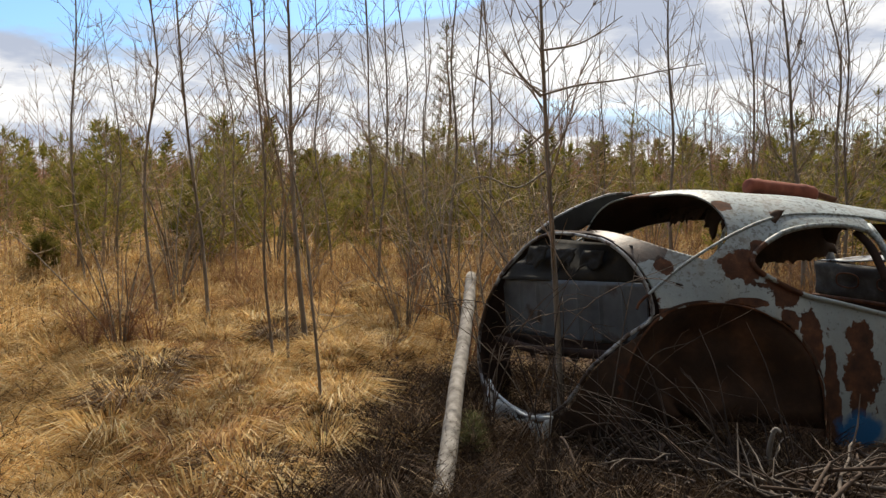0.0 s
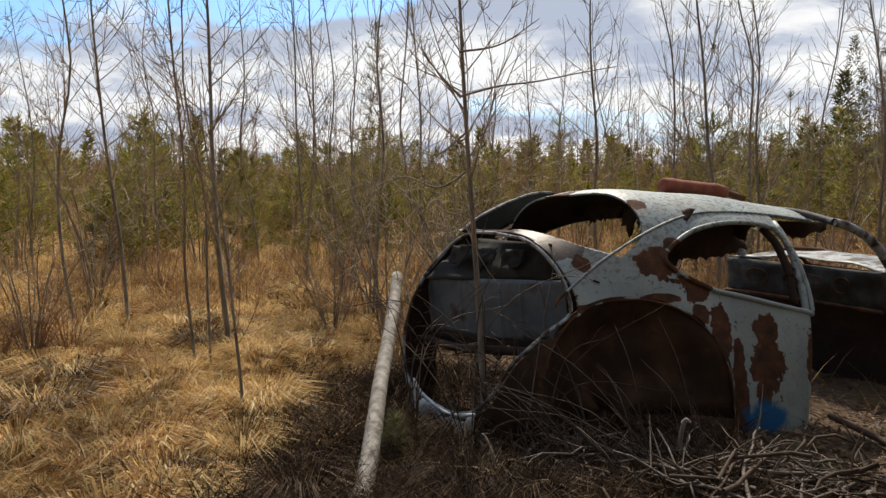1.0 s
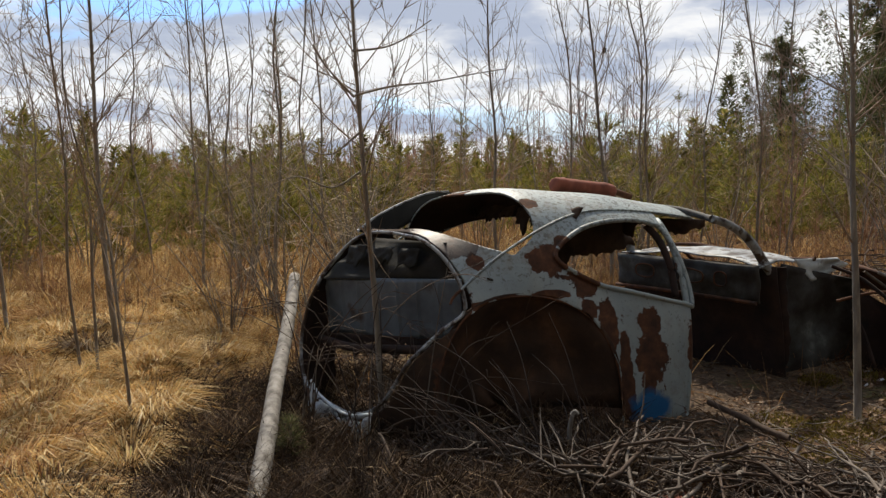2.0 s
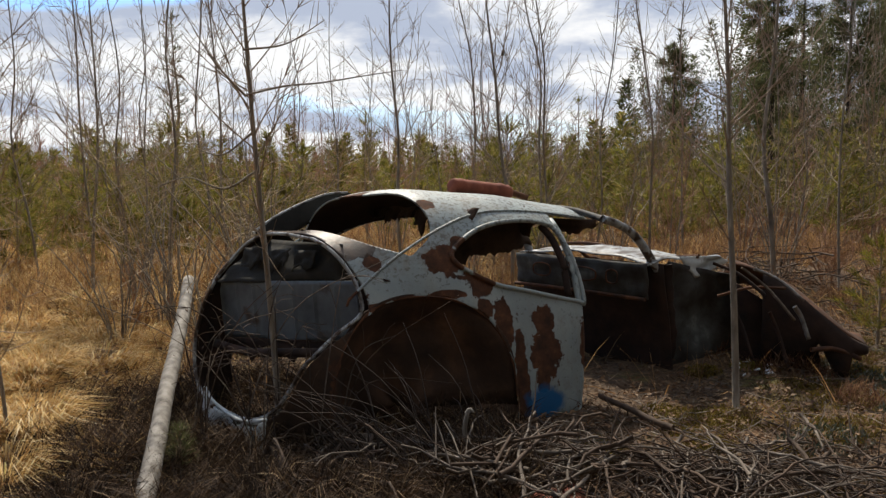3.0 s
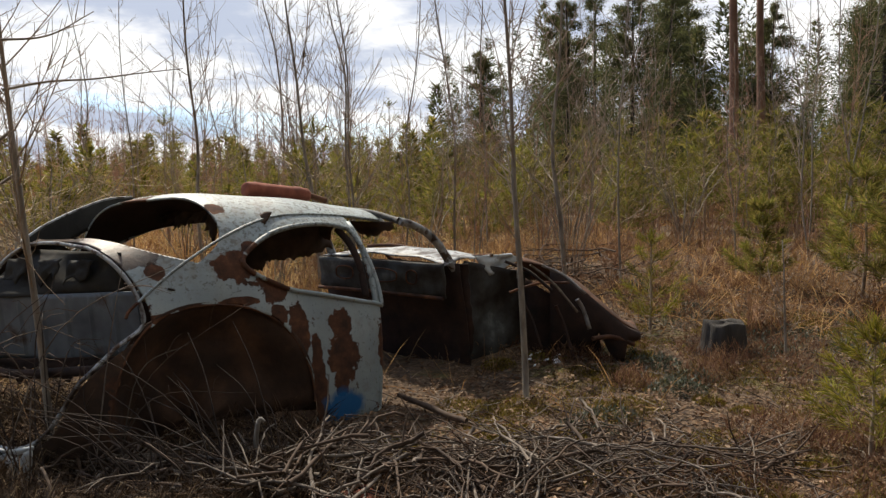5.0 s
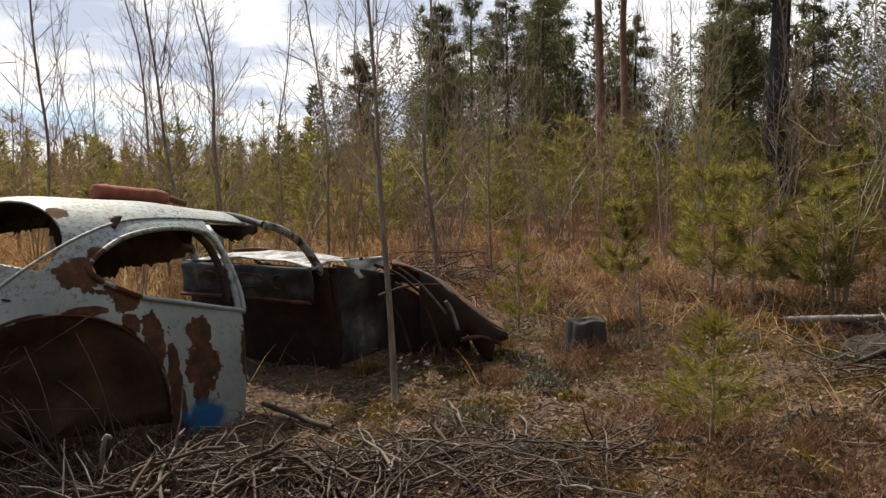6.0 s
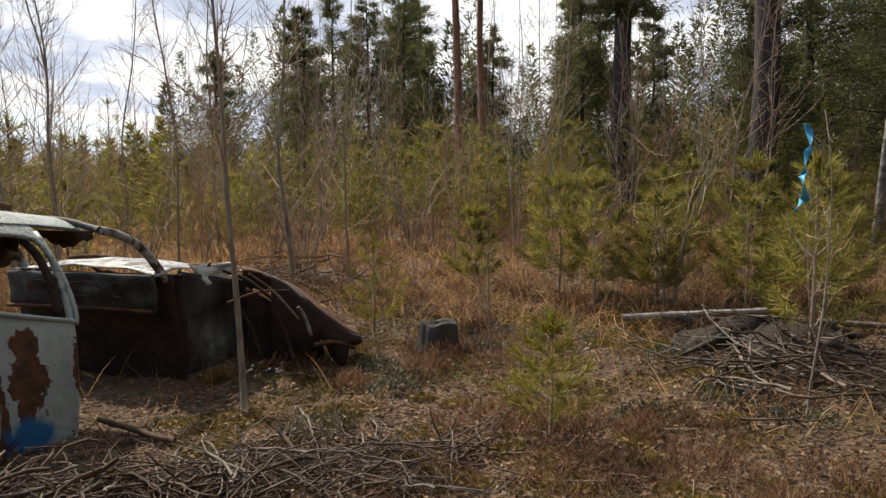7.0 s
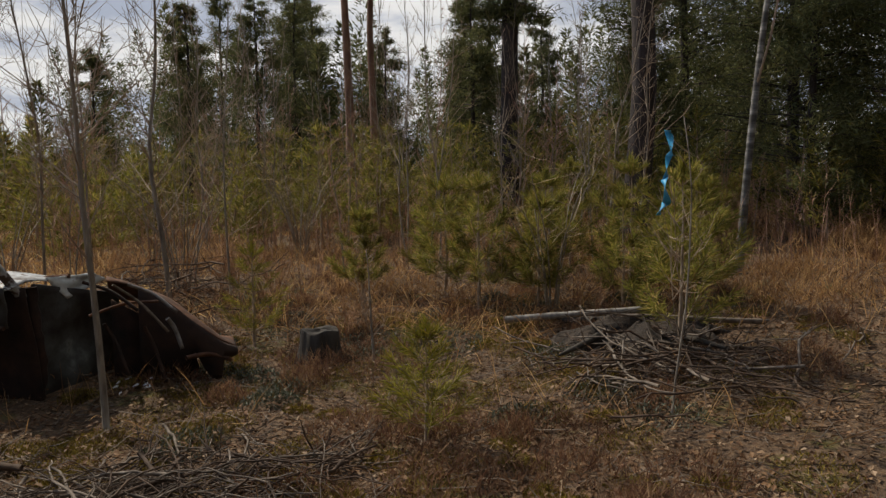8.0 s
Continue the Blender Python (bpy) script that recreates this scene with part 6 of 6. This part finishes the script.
def twigs(n, az0, az1, d0, d1, rng, keep):
    x, y = scatter(n, az0, az1, d0, d1, rng, 1.2)
    g = Geo()
    for px, py, k in zip(x, y, keep(x, y)):
        if rng.random() > k:
            continue
        a, ln = rng.random() * 6.283, rng.uniform(0.1, 0.45)
        z = float(height(px, py)) + 0.012
        d = np.array([math.cos(a), math.sin(a), rng.normal() * 0.1]) * ln
        p = np.array([px, py, z])
        g.tube([p, p + d * 0.5 + rng.standard_normal(3) * 0.02 * ln, p + d + [0, 0, 0.01]], [0.0035, 0.003, 0.0018], 3, False)
    return g


tagged(part("ground_twigs", twigs(2600, -25, 72, 2.0, 9, rng, lambda x, y: (1 - west(x, y)) * clear_of_car(x, y)), M_DEAD, smooth=False), "fine grey twigs strewn over the litter", "twigs", kind="stuff")


def cushions(n, mat, name, label, cat, rng, places, hgt, per, ln, w):
    g = Geo()
    for x, y, r in places:
        a = rng.random(per) * 6.283
        q = r * np.sqrt(rng.random(per))
        px, py = x + q * np.cos(a), y + 0.8 * q * np.sin(a)
        b = np.stack([px, py, height(px, py) + hgt * (1 - (q / r) ** 2) * rng.random(per)], -1)
        d = unit(np.stack([rng.normal(0, 0.7, per), rng.normal(0, 0.7, per), np.ones(per)], -1))
        g.needles(b, d, unit(np.cross(d, rng.standard_normal((per, 3)))), ln * rng.uniform(0.5, 1.3, per), np.full(per, w))
    tagged(part(name, g, mat, smooth=False), label, cat, kind="stuff")


def patches(n, az0, az1, d0, d1, rmin, rmax, rng):
    x, y = scatter(n, az0, az1, d0, d1, rng)
    return [(a, b, rng.uniform(rmin, rmax)) for a, b in zip(x, y) if clear_of_car(a, b) > 0.5]


cushions(0, M_MOSS, "moss", "yellow-green moss cushions on the ground", "moss", rng, patches(120, 6, 70, 3.4, 8, 0.1, 0.32, rng) + [(1.05, 4.3, 0.2), (1.6, 4.4, 0.3), (2.2, 4.6, 0.3), (1.9, 4.1, 0.25)], 0.03, 700, 0.03, 0.006)
cushions(0, M_HEATH, "heath", "low red-brown heath sprigs", "undergrowth", rng, patches(70, 18, 72, 3.4, 11, 0.15, 0.4, rng) + [(3.3, 4.3, 0.35), (3.0, 3.2, 0.3), (3.4, 2.7, 0.35), (3.0, 4.72, 0.2), (2.75, 3.1, 0.3), (2.5, 2.6, 0.35), (3.1, 2.3, 0.3), (2.35, 6.2, 0.5), (3.6, 6.6, 0.6), (4.4, 5.6, 0.5)], 0.14, 420, 0.09, 0.006)
cushions(0, M_BERRY, "berry_sprigs", "grey-green low berry sprigs", "undergrowth", rng, patches(22, 22, 60, 4.5, 8, 0.15, 0.4, rng) + [(3.7, 5.0, 0.45), (4.1, 4.6, 0.35), (1.75, 3.95, 0.25)], 0.10, 500, 0.03, 0.012)
cushions(0, M_REED, "brown_shrubs", "rust-brown low shrubs in the meadow", "undergrowth", rng, [(-5.2, 6.6, 0.6), (-4.3, 6.9, 0.45), (-6.2, 6.4, 0.5), (-3.6, 8.0, 0.6), (-6.8, 8.0, 0.7)] + patches(70, -40, 70, 7.5, 16, 0.3, 0.8, rng), 0.4, 500, 0.2, 0.007)


# ---- thin stems of the thicket, and unseen trees added behind the camera to block light ----
def stems(n, az0, az1, d0, d1, lo, hi, rng, width):
    x, y = scatter(n, az0, az1, d0, d1, rng, 0.9)
    ok = clear_of_car(x, y) > 0.5
    x, y = x[ok], y[ok]
    m = len(x)
    clump = 0.5 + 0.5 * np.sin(1.1 * x + 0.4 * y) * np.cos(0.8 * y - 0.6 * x)
    h = rng.uniform(lo, hi, m) * (0.55 + 0.6 * clump)
    b = np.stack([x, y, height(x, y)], -1)
    d = unit(np.stack([rng.normal(0, 0.10, m), rng.normal(0, 0.10, m), np.ones(m)], -1))
    a = rng.random(m) * 6.283
    side = np.stack([np.cos(a), np.sin(a), 0 * a], -1)
    wd = width * np.maximum(1, np.hypot(x, y) / 9)
    g = Geo().needles(b, d, side, h, wd)
    for _ in range(5):
        f = rng.uniform(0.25, 0.9, m)
        e = unit(np.stack([rng.normal(0, 0.7, m), rng.normal(0, 0.7, m), np.ones(m)], -1))
        g.needles(b + d * (h * f)[:, None], e, side, h * (1.1 - f) * 0.55, wd * 0.6)
    return g


rng = np.random.default_rng(77)
tagged(part("far_stems", stems(10000, -64, 24, 20, 60, 1.0, 2.4, rng, 0.010), M_PURPLE, smooth=False), "far haze of pinkish bare stems", "undergrowth", kind="stuff")
tagged(part("reddish_stems", stems(4200, -62, 75, 9.0, 24, 0.5, 1.5, rng, 0.008), M_PURPLE, smooth=False), "thicket of thin reddish-brown bare stems", "undergrowth", kind="stuff")
tagged(part("meadow_stems", stems(1500, -62, 4, 6.8, 15, 0.3, 0.95, rng, 0.006), M_REED, smooth=False), "thin rust-brown stems at the meadow's far edge", "undergrowth", kind="stuff")
tagged(part("golden_reeds", stems(3000, -60, 6, 6.3, 13, 0.15, 0.55, rng, 0.006), M_STRAW, smooth=False), "golden dry reeds between the saplings", "reeds", kind="stuff")
tagged(part("brown_stems", stems(1700, 4, 70, 6.2, 15, 0.3, 1.0, rng, 0.006), M_HEATH, smooth=False), "thin red-brown stems at the wood's edge", "undergrowth", kind="stuff")
# added conifers out of view, which hold back sky light from behind
back = Geo()
for k in range(45):
    az, d = radians(rng.uniform(100, 260)), rng.uniform(8, 17)
    x, y, h = d * math.sin(az), d * math.cos(az), rng.uniform(5, 9)
    c = 900
    f = rng.random(c)
    a = rng.random(c) * 6.283
    q = h * 0.2 * (1.05 - f) * np.sqrt(rng.random(c))
    b = np.stack([x + q * np.cos(a), y + q * np.sin(a), h * (0.04 + 0.95 * f)], -1)
    d = unit(np.stack([np.cos(a), np.sin(a), rng.uniform(-0.3, 0.6, c)], -1))
    back.needles(b, d, unit(np.cross(d, rng.standard_normal((c, 3)))), np.full(c, 0.6), np.full(c, 0.22))
tagged(part("unseen_light_blocking_trees", back, M_NEEDLE_DARK, smooth=False), "unseen conifers added behind the camera to block sky light", "woods", kind="stuff")

# pale paint flakes and limbs of the sapling that stands before the tail
flakes = tagged(new("paint_flakes"), "pale flakes of old paint on the moss", "scrap")
flakes.matrix_world = pose(*spot(1.77, 5.05))
rng = np.random.default_rng(9)
for k in range(9):
    p = np.array([rng.normal() * 0.16, rng.normal() * 0.08, 0.02])
    w = rng.uniform(0.02, 0.05)
    part("flake", Geo().sheet(curved_panel([p, p + [w, 0.01, 0.01], p + [w, w, 0.015], p + [0, w * 0.8, 0.0]], 4, 4, 0.01, 0.004, k)), M_PAPER, flakes, "", True, 0.002)
FORK = np.array([-1.296, 3.888, 1.846]) - np.array(tail_sapling.matrix_world.translation)
REACH = [
    [(0.00, 0.00, 0.00), (0.19, 0.06, 0.05), (0.38, 0.10, 0.07), (0.60, 0.15, 0.11), (0.80, 0.18, 0.14)],
    [(-0.01, -0.01, 0.23), (0.20, 0.06, 0.27), (0.40, 0.11, 0.40)],
    [(0.02, 0.00, -0.20), (-0.12, -0.04, -0.31), (-0.23, -0.09, -0.29)],
    [(0.00, -0.01, -0.01), (-0.13, -0.05, 0.14), (-0.20, -0.08, 0.26)],
    [(0.03, 0.01, -0.40), (-0.12, -0.05, -0.49), (-0.29, -0.11, -0.43), (-0.45, -0.18, -0.49)],
]
for k, line in enumerate(REACH):
    p = spline(line, 20) + FORK
    part("limb", Geo().tube(p, np.linspace(0.007, 0.0022, 20), 5, False), M_BARK, tail_sapling)
    for i in range(3, 19, 2):
        e = unit(rng.standard_normal((1, 3)) * [0.5, 0.5, 0.3] + [0.15, 0, 0.6])[0] * rng.uniform(0.06, 0.2)
        part("twig", Geo().tube([p[i], p[i] + e * 0.5, p[i] + e], [0.0025, 0.002, 0.0012], 3, False), M_TWIG, tail_sapling)
